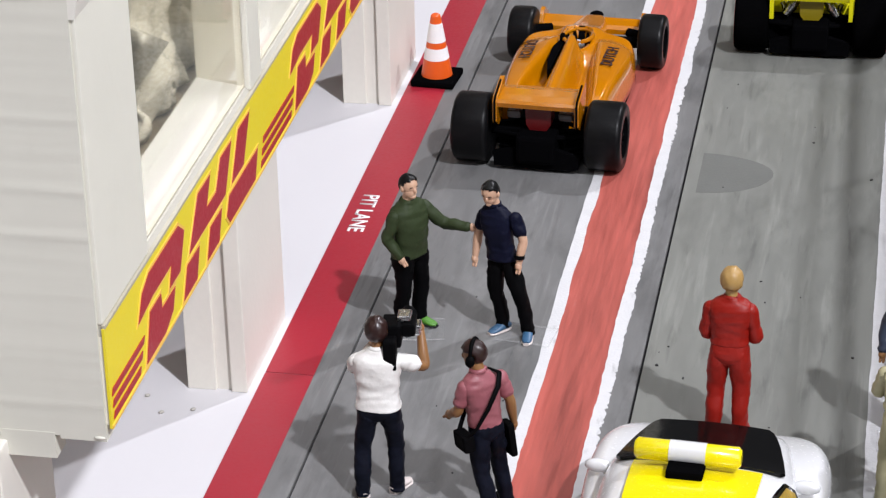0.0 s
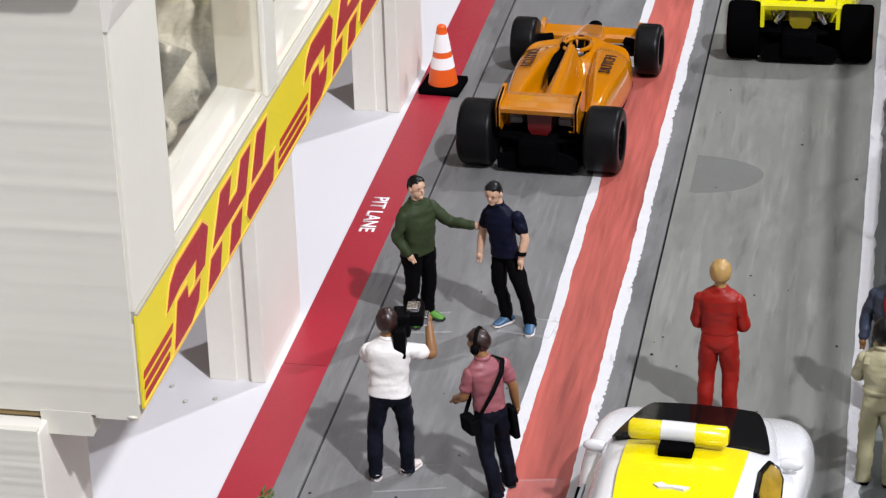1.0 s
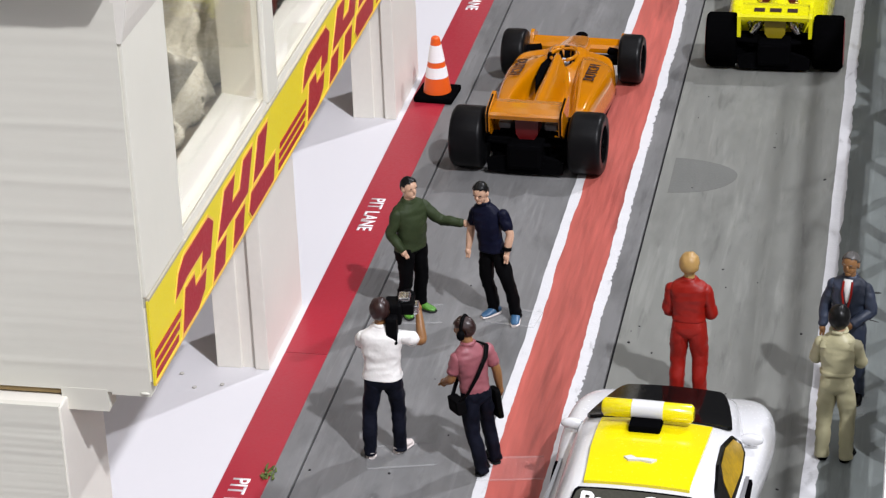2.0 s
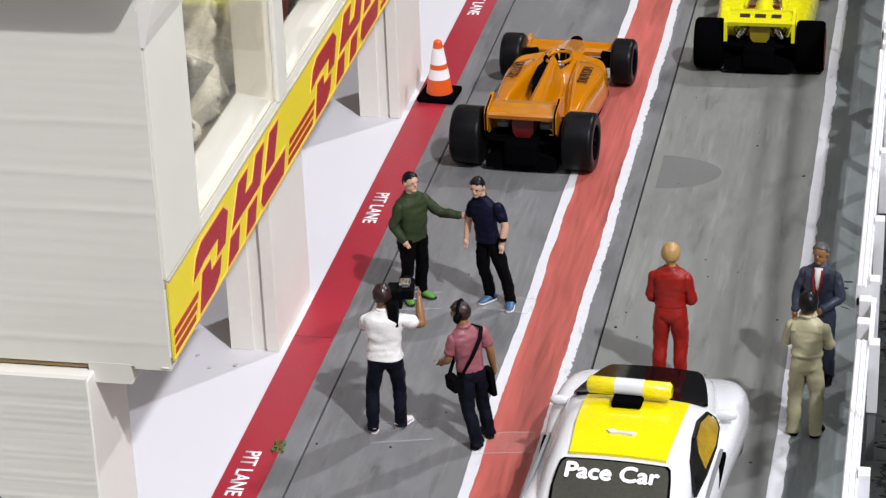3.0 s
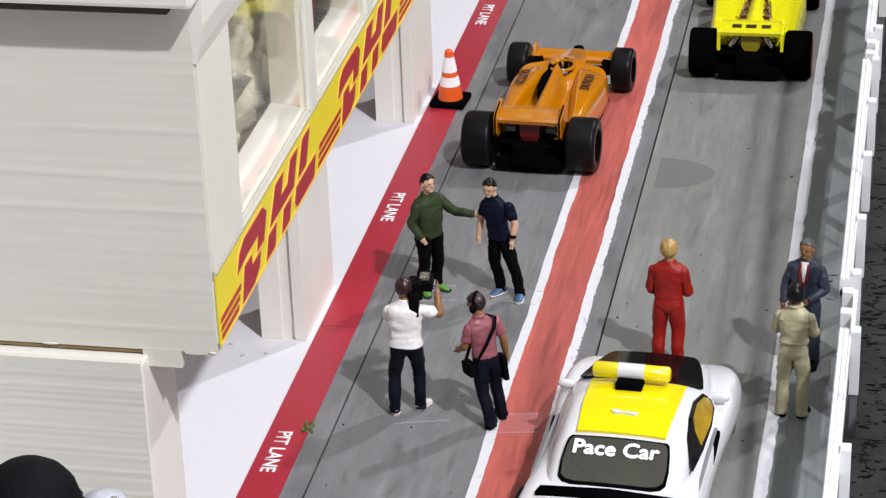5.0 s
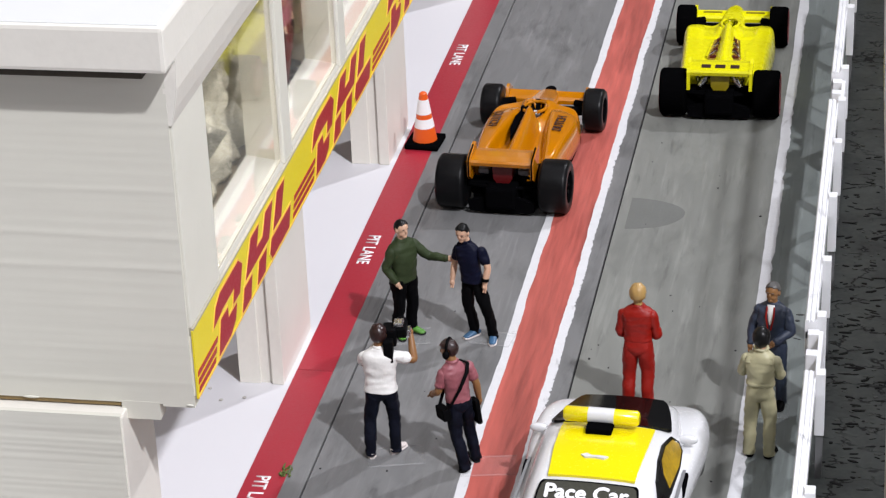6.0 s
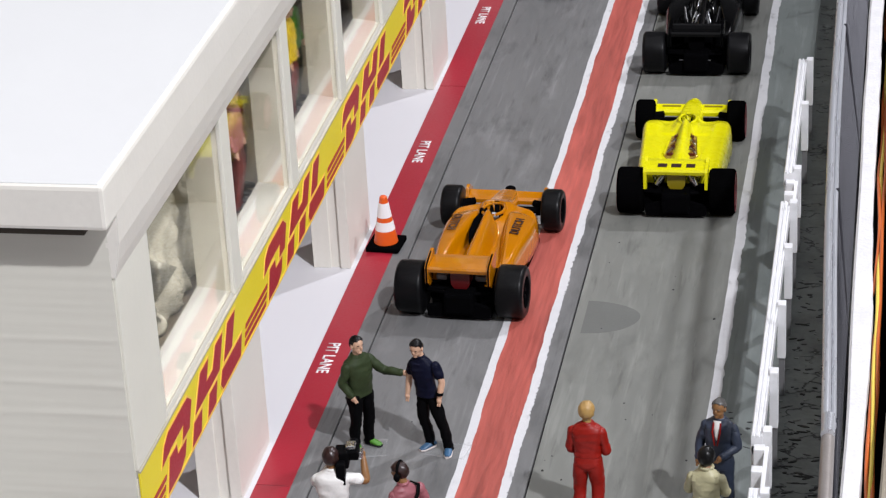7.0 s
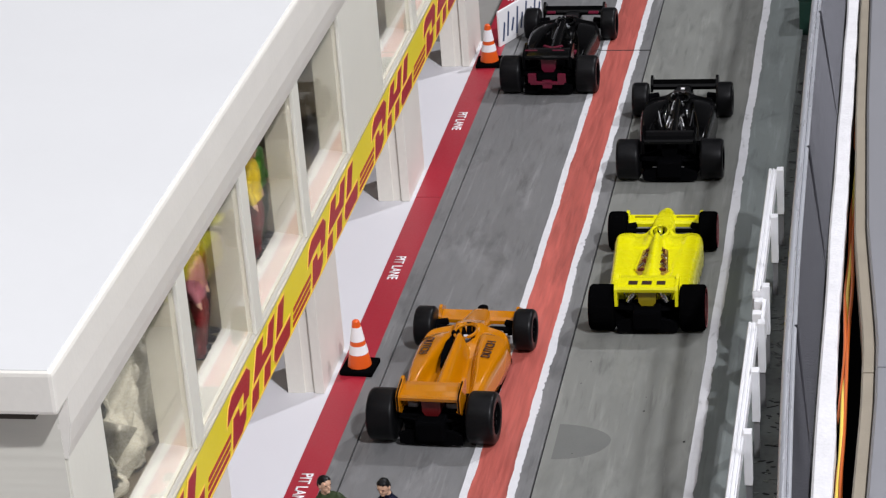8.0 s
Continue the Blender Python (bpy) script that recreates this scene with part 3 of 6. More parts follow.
SLIM_HALF = curve((-2, 3.2), (3, 3.8), (6.5, 5.0), (9, 8.4), (11, 9.7), (16, 10.5), (24, 11.2), (32, 11.6), (37, 11.3), (39.6, 10.2), (41.0, 7.4), (42.6, 5.0), (46, 4.2), (52, 3.4), (56, 2.8), (58, 2.0))
SLIM_DECK = curve((-2, 5.4), (6, 6.0), (14, 6.2), (26, 6.6), (31, 7.2), (37, 8.6), (42, 9.2), (50, 8.0), (58, 6.8))
SLIM_POD = curve((5, 4.6), (8, 6.2), (10, 7.6), (14, 9.0), (20, 9.8), (30, 10.1), (36, 9.7), (39.5, 8.6), (41.5, 7.0), (44, 6.0))
SLIM_INNER = curve((6, 7.2), (14, 6.9), (22, 5.8), (30, 4.7), (38, 4.0), (42, 3.6))
SLIM_SPINE = curve((-2, 7.0), (4, 8.6), (7, 10.6), (10, 11.2), (16, 11.7), (24, 12.3), (30, 12.9), (31, 12.9))
SLIM_BASE = curve((-2, 2.4), (8, 3.2), (14, 3.5), (22, 3.2), (31, 2.5))


def slim_top(x, y):
    """Top of the slim body: side pods, valleys, a tall spine and a cockpit surround."""
    a = abs(x)
    z = SLIM_DECK(y) - (0.02 * a * a if y > 44 else 0.0)
    if y < 44:
        xi = SLIM_INNER(y)
        k = ease(xi - 1.1, xi + 0.3, a)
        z = z + k * (SLIM_POD(y) - 0.035 * max(0, a - xi) ** 2 - z)
    if y < 32.2:
        b = SLIM_BASE(y)
        bump = math.cos(min(1.0, a / b) * math.pi / 2) ** 1.3 * (1 - ease(31.0, 32.2, y))
        z = max(z, SLIM_DECK(y) + bump * (SLIM_SPINE(y) - SLIM_DECK(y)))
    if 28 < y < 46:
        z = max(z, SLIM_DECK(y) + 1.3 * ease(28, 33, y) * (1 - ease(40, 46, y)) * (1 - ease(2.6, 4.4, a)))
    return z


WIDE_HALF = curve((1.6, 8.4), (3.0, 9.6), (5.0, 10.4), (8, 10.9), (20, 11.4), (30, 11.8), (35.5, 11.9), (37.2, 11.2), (38.2, 9.0), (39.2, 5.6), (41, 4.0), (46, 3.5), (54, 3.0), (60, 2.3), (63, 1.3))
WIDE_DECK = curve((1.6, 8.6), (4, 9.4), (10, 9.7), (24, 9.8), (34, 9.4), (37, 8.8), (42, 8.4), (54, 7.4), (63, 5.8))
WIDE_SPINE = curve((1.6, 9.4), (6, 10.6), (12, 11.5), (20, 12.2), (27, 12.9), (31, 13.0))
WIDE_BASE = curve((1.6, 3.4), (8, 2.9), (20, 2.3), (31, 1.9))


def wide_top(x, y):
    """Top of the wide body: a flat deck with raised front corners, engine wells and a slim spine."""
    a = abs(x)
    z = WIDE_DECK(y) - (0.02 * a * a if y > 44 else 0.0)
    if y < 42:
        z += 0.9 * ease(26, 35, y) * (1 - ease(36.5, 41, y)) * ease(5.5, 8.0, a) - 0.5 * ease(14, 30, y) * (1 - ease(30, 40, y)) * ease(2.5, 4, a) * (1 - ease(5, 7.5, a))
        z -= 0.9 * ease(9, 11, y) * (1 - ease(26, 29, y)) * ease(1.6, 2.2, a) * (1 - ease(4.4, 5.2, a))
    if y < 32.2:
        b = WIDE_BASE(y)
        bump = math.cos(min(1.0, a / b) * math.pi / 2) ** 1.1 * (1 - ease(31.0, 32.2, y))
        z = max(z, WIDE_DECK(y) - 0.3 + bump * (WIDE_SPINE(y) - WIDE_DECK(y) + 0.3))
    if 28 < y < 46:
        z = max(z, WIDE_DECK(y) + 1.0 * ease(28, 33, y) * (1 - ease(40, 46, y)) * (1 - ease(2.4, 4.0, a)))
    return z


def cast_body(half, top, y0, y1, well, nx=56, step=0.62):
    """A die-cast body shell: a moulded top over a half-width, rounded sides, and a sunk cockpit well (x, y, rx, ry)."""
    bm = bmesh.new()
    n = int((y1 - y0) / step)
    rows = []
    for i in range(n + 1):
        y = y0 + (y1 - y0) * i / n
        w = half(y)
        ends = min(1.0, (0.4 + i) / 2.5, (0.4 + n - i) / 4.0)
        row = [bm.verts.new((-w, y, 2.2))]
        for j in range(nx + 1):
            u = -1 + 2 * j / nx
            x = w * (0.35 * u + 0.65 * math.sin(u * math.pi / 2))
            r = min(1.7, w * 0.7)
            q = 1 - min(1.0, (w - abs(x)) / r)
            z = top(x, y)
            zb = min(3.6, z * 0.6)
            z = zb + (z - zb) * max(0.0, 1 - q ** 2.6) ** (1 / 2.6) * (0.55 + 0.45 * math.sqrt(ends))
            e = ((x - well[0]) / well[2]) ** 2 + ((y - well[1]) / well[3]) ** 2
            if e < 1:
                z -= 4.0 * ease(1.0, 0.7, e) if e > 0.7 else 4.0
            row.append(bm.verts.new((x, y, z)))
        row.append(bm.verts.new((w, y, 2.2)))
        rows.append(row)
    for a, b in zip(rows, rows[1:]):
        for p, q, r, t in zip(a, a[1:], b[1:], b):
            f = bm.faces.new((p, q, r, t))
            c = f.calc_center_median()
            f.smooth = True
            f.material_index = int(((c.x - well[0]) / well[2]) ** 2 + ((c.y - well[1]) / well[3]) ** 2 < 0.92)
        bm.faces.new((a[0], b[0], b[-1], a[-1]))
    bm.faces.new(rows[0])
    bm.faces.new(rows[-1][::-1])
    bmesh.ops.recalc_face_normals(bm, faces=bm.faces[:])
    return bm


def formula_car(at, rz, label, paint, tail, wide=False, dark=False, rr=6.1, rf=5.3):
    """An open-wheel racing car; its rear axle is over the origin and it faces +y."""
    car = thing("racing_car", label, "toy car", at, rz, "open-wheel racing cars in the lane")
    # floor tray
    part("floor_tray", prism(bmesh.new(), [(-6.5, -4), (6.5, -4), (8.5, 4), (11.2, 9), (11.2, 38), (4, 44), (-4, 44), (-11.2, 38), (-11.2, 9), (-8.5, 4)], "z", 1.2, 2.4), BLACK, car)
    rw = 2.3 if wide else 2.8
    body = cast_body(WIDE_HALF if wide else SLIM_HALF, wide_top if wide else slim_top, 1.6 if wide else -2.0, 62.5 if wide else 58.0, (0, 37.4, rw, 4.3))
    part("body", mesh_of(body, "body", [paint, BLACK]), None, car, "moulded body with side pods, spine and dark cockpit")
    part("air_intake", boxm(-0.9, 0.9, 30.6, 31.8, 10.6, 12.2, bev=0.35), BLACK, car)
    rim = bmesh.new()
    ring = [(rw * math.cos(a), 37.4 + 4.4 * math.sin(a), (10.1 if wide else 9.9) + 0.35 * math.sin(a + 3)) for a in [2 * math.pi * k / 24 for k in range(25)]]
    tube(rim, ring, [0.42] * 25, n=8, cap=False)
    part("cockpit_rim", rim, paint, car)
    seat = bmesh.new()
    ball(seat, (0.2, 36.0, 8.6), (1.3, 1.1, 1.0))
    part("headrest", seat, PALE_PL, car, "pale grey headrest")
    for sx in (-1, 1):
        inlet = part("side_inlet", boxm(sx * 6.2, sx * 10.4, 37.4, 38.6, 4.4, 7.6, bev=0.2) if sx > 0 else boxm(-10.4, -6.2, 37.4, 38.6, 4.4, 7.6, bev=0.2), BLACK, car)
        if not wide:
            part("rear_lug", boxm(*sorted((sx * 7.2, sx * 9.0)), 6.2, 8.4, 5.0, 8.2, bev=0.5), paint, car)
        # suspension arms
        arms = bmesh.new()
        tube(arms, [(sx * 7.6, 50.5, 6.0), (sx * 11.2, 48.6, 5.8)], [0.9, 1.3], n=8)
        tube(arms, [(sx * 7.6, 46.8, 5.6), (sx * 11.2, 48.0, 5.4)], [0.7, 1.2], n=8)
        tube(arms, [(sx * 2.4, 49.0, 3.2), (sx * 11.2, 48.4, 4.2)], [0.4, 0.5], n=6)
        part("front_arm", arms, BLACK, car)
        arms = bmesh.new()
        tube(arms, [(sx * 2, 3.5, 7.4), (sx * 9.2, 0.4, 6.6)], [0.45, 0.4], n=6)
        tube(arms, [(sx * 2, -3, 6.4), (sx * 9.2, -0.2, 5.8)], [0.55, 0.45], n=6)
        part("rear_arm", arms, BLACK, car)
        if not dark and not wide:
            part("gear_lug", boxm(*sorted((sx * 3.4, sx * 6.0)), -1.0, 1.4, 8.8, 10.2, bev=0.4), LUG_GREY, car)
        if wide:
            arms = bmesh.new()
            tube(arms, [(sx * 3.0, 0.6, 10.6), (sx * 4.2, -0.2, 9.2), (sx * 5.2, -0.8, 7.8)], [1.0, 1.2, 0.8], n=10)
            tube(arms, [(sx * 5.8, 0.4, 10.0), (sx * 5.0, -0.4, 8.4)], [0.5, 0.6], n=8)
            part("spring", arms, CHROME, car, "dull chrome spring")
        wheel(car, sx * (11.6 if wide else 12.1), 0, rr, 6.6, BLACK, wide, wide)
        wheel(car, sx * (12.3 if wide else 12.9), 48.4, rf, 4.9, BLACK, wide, wide)
    axle = bmesh.new()
    tube(axle, [(-9, 0, rr), (9, 0, rr)], [0.8, 0.8], n=10)
    part("rear_axle", axle, BLACK, car)
    axle = bmesh.new()
    tube(axle, [(-10.6, 48.4, rf), (10.6, 48.4, rf)], [0.6, 0.6], n=10)
    part("front_axle", axle, BLACK, car)
    if wide:
        part("bulkhead", boxm(-9.4, 9.4, -0.4, 1.6, 1.6, 7.4, bev=0.3), BLACK, car)
    if not wide:
        part("bulkhead", boxm(-9.6, 9.6, 6.6, 8.3, 2.2, 8.2, bev=0.3), BLACK, car)
        part("bulkhead", boxm(-4.2, 4.2, 0.2, 6.6, 2.2, 8.2, bev=0.6), BLACK, car)
    part("gearbox", boxm(-3.6, 3.6, -5.4, 2.5, 1.8, 7.2, bev=0.8), BLACK, car)
    part("diffuser", prism(bmesh.new(), [(-7.6, 1.0), (-3.2, 0.8), (3.2, 0.8), (7.6, 1.0), (7.9, 3.4), (3.6, 4.6), (-3.6, 4.6), (-7.9, 3.4)], "y", -4.4, -3.2), BLACK, car)
    part("tail_block", prism(bmesh.new(), [(-1.5, 7.2), (1.5, 7.2), (2.2, 8.2), (2.4, 11.8), (-2.4, 11.8), (-2.2, 8.2)], "y", -2.0, 2.0), tail, car, "block below the rear wing")
    lampb = bmesh.new()
    tube(lampb, [(0, -5.0, 3.6), (0.5, -6.4, 3.2)], [0.3, 0.42], n=10)
    lampb.transform(Matrix.Translation((0, 1.5, 0)))
    part("exhaust", lampb, CHROME, car)
    # rear wing: one thick cambered blade between two endplates
    ww, wz, wy = (7.3, 12.6, -3.4) if wide else (7.0, 12.9, -3.6)
    bm = bmesh.new()
    blade = [(-0.4, 0.0), (0.0, 0.5), (2.4, 0.65), (5.4, 0.6), (7.6, 0.3), (8.2, -0.2), (7.4, -0.6), (4.2, -0.5), (2.2, -0.6), (-0.1, -0.9)]
    prism(bm, [(wy + u, wz + v) for u, v in blade], "x", -ww, ww)
    part("rear_wing_blade", bm, paint, car)
    for sx in (-1, 1):
        x = sx * ww
        if wide:
            poly = [(-0.7, -4.6), (0.9, -4.8), (2.2, -1.4), (6.0, -1.2), (6.6, 0.6), (6.0, 1.5), (4.4, 0.9), (0.2, 0.9), (-0.6, 0.0)]
        else:
            poly = [(-0.9, -3.4), (0.6, -4.6), (3.0, -4.4), (5.8, -1.6), (6.6, 1.2), (6.2, 2.5), (4.6, 2.3), (0.0, 1.2), (-0.9, 0.4)]
        poly = [(wy + u, wz + v) for u, v in poly]
        ep = part("rear_endplate", prism(bmesh.new(), poly, "x", *sorted((x, x + sx * 0.8))), paint, car)
        if not wide:
            ends = poly[-3:] + poly[:2]
            edge = bmesh.new()
            tube(edge, [(x + sx * 0.4, y - 0.12, z + 0.1) for y, z in ends], [0.2] * len(ends), n=8)
            part("edge_line", edge, BLACK, ep, "worn black edge of the endplate")
    if not wide:
        for sx in (-1, 1):
            part("brake_plate", boxm(*sorted((sx * 4.6, sx * 8.6)), 44.6, 49.2, 4.4, 5.0, bev=0.2), PALE_PL if not dark else GREY_PL, car, "pale grey plate beside the nose")
    # front wing
    fw = shell([
        (51.6, [(0, 4.9), (9.6, 4.9), (9.6, 5.9), (0, 5.9)]),
        (52.6, [(0, 4.6), (9.8, 4.6), (9.8, 6.4), (0, 6.4)]),
        (55.4, [(0, 5.0), (9.8, 5.0), (9.8, 6.9), (0, 6.9)]),
        (56.0, [(0, 5.4), (9.6, 5.4), (9.6, 6.6), (0, 6.6)]),
    ])
    for f in fw.faces:
        f.smooth = False
    fwd = (0, 3.6, 0.9) if dark else (0, 0, 0)
    part("front_wing", fw, paint, car, "", fwd)
    if wide:
        for sx in (-1, 1):
            slit = part("slit", boxm(*sorted((sx * 3.2, sx * 8.2)), -0.35, 0.35, 0, 0.12), YELLOW_DK, car, "", (0, 54.3, 6.72))
            slit.rotation_euler = (radians(10), 0, 0)
    for sx in (-1, 1):
        part("front_endplate", prism(bmesh.new(), [(51.2, 4.2), (57.4, 4.6), (57.6, 6.8), (56.0, 7.4), (54.6, 8.6), (53.2, 8.4), (51.6, 6.4)], "x", *sorted((sx * 9.7, sx * 10.5))), paint, car, "", fwd)
    nose = bmesh.new()
    ball(nose, (0, 62.0, 5.0) if wide else (0, 58.0, 6.2), (1.4, 1.4, 0.8))
    part("nose_tip", nose, BLACK if not wide else paint, car)
    return car


orange = formula_car((30.7, 18.8, 0), -2.8, "glossy orange open-wheel toy racing car with black tyres", ORANGE, DARK_RED, rr=6.3)
on_top(orange, "DUTCH", (-9.0, 32.4, 10.15), 0, 2.3, 8.6, INK).rotation_euler = (radians(5), 0, radians(-90))
on_top(orange, "DUTCH", (9.0, 23.4, 10.0), 0, 2.3, 8.6, INK).rotation_euler = (radians(5), 0, radians(90))
strip = prism(bmesh.new(), [(-2.6, 19.5), (-3.6, 25.0), (-3.9, 32.0), (-3.1, 36.0), (-2.1, 36.0), (-2.2, 29.0), (-2.3, 22.0)], "z", 7.0, 9.6)
ball(strip, (-2.6, 35.4, 10.2), (0.6, 0.9, 0.9))
part("black_strip", strip, BLACK, orange)
yellow = formula_car((76.0, 78.8, 0), 0.5, "bright yellow open-wheel toy racing car with wide body", YELLOW, YELLOW_DK, wide=True, rr=5.9)
ENG_RED = mat("dark_red_metal", (0.085, 0.008, 0.006), 0.35, metal=0.3, var=0.25, fine=1.5)
for sx in (-1, 1):
    eng = part("engine", prism(bmesh.new(), [(sx * 1.3, 12.0), (sx * 3.2, 11.0), (sx * 4.6, 14.0), (sx * 3.6, 25.6), (sx * 1.6, 27.6)][::sx], "z", 8.6, 9.8), BRASS, yellow, "brassy engine block with dark red parts")
    for k in range(7):
        y, w = 13.2 + 1.95 * k, 1.0 - 0.05 * k
        part("manifold", boxm(*sorted((sx * w * (1.9 + 0.3 * (k % 2)), sx * w * (3.7 - 0.3 * (k % 3)))), y, y + 1.05, 9.5, 10.4 - 0.25 * (k % 2), bev=0.25), ENG_RED, eng)
        tb = bmesh.new()
        tube(tb, [(sx * 1.5 * w, y + 0.2, 10.0), (sx * 2.5 * w, y + 0.9 + 0.4 * (k % 2), 10.7), (sx * 4.1 * w, y - 0.3 * (k % 3), 9.7)], [0.18, 0.24, 0.16], n=6)
        part("pipe", tb, (BRASS, CHROME, ENG_RED)[k % 3], eng)
    part("frame", prism(bmesh.new(), [(sx * 4.2, 13.4), (sx * 4.7, 14.0), (sx * 3.7, 25.6), (sx * 3.3, 25.4)][::sx], "z", 8.8, 10.2), YELLOW, eng)
bars(yellow, (-4.6, -3.0, 13.22), 0, [(0, 2.3, 1.0, 2.9), (3.4, 5.9, 1.0, 2.9), (7.2, 9.4, 1.0, 2.9)], INK, (3, 0))
black = formula_car((73.2, 176.0, 0), 0.5, "glossy black open-wheel toy racing car", GLOSS_BLACK, BLACK, dark=True, rr=5.9)
def glint_tubes(car, seed, count):
    """Thin metal pipes lying in the valleys beside the spine, added for silver lines and glints."""
    rnd = random.Random(seed)
    for k in range(count):
        x = rnd.choice((-1, 1)) * rnd.uniform(1.2, 5.0)
        y, run, side = rnd.uniform(8, 27), rnd.uniform(2.5, 6.0), rnd.uniform(-1.2, 1.2)
        pts = [(x + side * u, y + run * u, slim_top(x + side * u, y + run * u) + 0.25 + 0.5 * math.sin(math.pi * u)) for u in (0, 0.33, 0.66, 1)]
        tb = bmesh.new()
        tube(tb, pts, [0.14, 0.2, 0.2, 0.14], n=6)
        part("pipe", tb, CHROME if k % 2 else LUG_GREY, car, "thin metal pipe added as a bright line or glint")


glint_tubes(black, 5, 16)
part("nose_label", boxm(-0.6, 0.5, 49.6, 50.7, 8.0, 8.25), LETTER, black, "small white label")
bars(black, (-5, -4.8, 5.2), 0, [(0.2, 1.6, 0, 0.3), (7.9, 9.3, 0, 0.3)], LUG_GREY, (70, 0))
far_car = formula_car((28.7, 245.5, 0), -1.0, "black open-wheel toy racing car with magenta tail", GLOSS_BLACK, MAGENTA, dark=True, rr=5.9)
for x0, x1, z0, z1 in ((-6.0, -3.4, 5.2, 8.2), (3.4, 6.0, 5.2, 8.2), (-5.4, 5.4, 4.6, 5.6), (-1.5, 1.5, 3.4, 6.0)):
    part("tail_plate", boxm(x0, x1, -6.6, -5.4, z0, z1, bev=0.25), MAGENTA, far_car)
for x0, x1, y0, y1, z0, z1 in ((-8.8, -6.0, 53.0, 54.6, 7.0, 7.6), (5.2, 8.6, 52.6, 54.6, 7.0, 7.6), (-7.4, -5.4, 8, 10.6, 9.0, 9.8), (4.4, 7.2, 9, 11.4, 9.0, 9.8), (-7.0, -3.0, -3.6, -3.2, 14.9, 15.3), (1.8, 5.6, -3.6, -3.2, 14.9, 15.3)):
    part("trim_piece", boxm(x0, x1, y0, y1, z0, z1, bev=0.2), MAGENTA, far_car)
for a in (-32, 32):
    part("cross_brace", boxm(-3.6, 3.6, -0.4, 0.4, 0, 0.5, bev=0.1), MAGENTA, far_car, "", (0, 7.5, 11.6)).rotation_euler = (0, 0, radians(a))
glint_tubes(far_car, 9, 10)

# ---- the pace car ----
CAR_WHITE = mat("white_enamel", (0.64, 0.64, 0.645), 0.22, var=0.01, bump=0.0, coat=0.6)
SEAT_AMBER = mat("amber_seat", (0.30, 0.185, 0.005), 0.35, var=0.55, scale=0.25)
CAR_YELLOW = mat("yellow_roof_enamel", (0.76, 0.64, 0.004), 0.22, var=0.02, bump=0.0, coat=0.7)
TINT = mat("dark_glass", (0.003, 0.003, 0.003), 0.08, spec=0.2, var=0.02, bump=0.0, coat=0.0)
SMOKE = mat("smoked_rear_glass", (0.045, 0.044, 0.032), 0.14, spec=0.3, var=0.3, scale=0.06, bump=0.0)
AMBER = mat("amber_plastic", (0.55, 0.38, 0.01), 0.35, var=0.15, scale=0.2)

pace = thing("pace_car", "white and yellow toy pace car with a roof light bar", "toy car", (69.7, -122, 0), -3.2)
# half outlines: sill, side, shoulder, then up to the middle
low = shell([
    (-32, [(0, 3), (11, 3.2), (14.2, 4.6), (14.6, 8.0), (13.2, 10.4), (9, 11.2), (0, 11.4)]),
    (-28, [(0, 2.2), (13, 2.4), (15.8, 4.2), (16.2, 9.0), (14.6, 12.0), (10, 12.6), (0, 12.8)]),
    (-18, [(0, 1.8), (13.5, 2.0), (16.2, 4.0), (16.6, 9.4), (15.0, 12.4), (11, 13.0), (0, 13.2)]),
    (-8, [(0, 1.8), (13.2, 2.0), (15.4, 3.8), (15.6, 8.6), (14.0, 11.4), (11, 12.2), (0, 12.4)]),
    (6, [(0, 1.8), (13.0, 2.0), (15.0, 3.8), (15.2, 8.2), (13.8, 10.8), (11, 11.6), (0, 11.8)]),
    (16, [(0, 1.8), (13.2, 2.0), (16.0, 3.8), (16.6, 8.8), (15.4, 11.8), (12.4, 12.2), (0, 11.4)]),
    (28, [(0, 1.8), (13.6, 2.0), (16.9, 3.8), (17.0, 8.8), (15.8, 11.8), (12.8, 12.2), (0, 9.6)]),
    (36, [(0, 1.8), (12.6, 2.0), (15.2, 3.4), (15.4, 7.0), (13.8, 9.4), (11.0, 9.6), (0, 7.0)]),
    (43, [(0, 2.2), (9.6, 2.4), (11.8, 3.2), (11.6, 4.6), (10.0, 5.4), (7.0, 5.6), (0, 5.2)]),
])
body = soft(part("body", low, CAR_WHITE, pace, "glossy white bodywork with wide haunches"))
cabin = shell([
    (-19.5, [(0, 10.5), (10.4, 10.6), (10.8, 11.0), (10.2, 11.6), (8.6, 11.9), (0, 12.0)]),
    (-15.5, [(0, 10.5), (11.6, 10.6), (11.8, 11.4), (10.8, 12.7), (8.8, 13.2), (0, 13.4)]),
    (-7.0, [(0, 10.5), (12.6, 10.6), (12.6, 12.8), (10.6, 15.9), (8.8, 16.8), (0, 17.1)]),
    (2, [(0, 10.5), (13.0, 10.6), (13.0, 12.8), (10.8, 16.9), (8.8, 17.9), (0, 18.2)]),
    (12, [(0, 10.5), (13.2, 10.6), (13.2, 12.6), (11.6, 16.0), (9.0, 17.2), (0, 17.7)]),
    (15.5, [(0, 10.5), (13.4, 10.6), (13.4, 12.4), (12.5, 15.0), (9.4, 16.3), (0, 16.6)]),
    (31.0, [(0, 9.5), (10.4, 9.6), (10.8, 10.6), (9.8, 12.8), (8.4, 13.4), (0, 13.8)]),
    (36.5, [(0, 6.5), (9.0, 6.6), (9.4, 7.2), (8.4, 8.0), (7.0, 8.4), (0, 8.6)]),
])
soft(part("cabin", cabin, CAR_WHITE, pace))


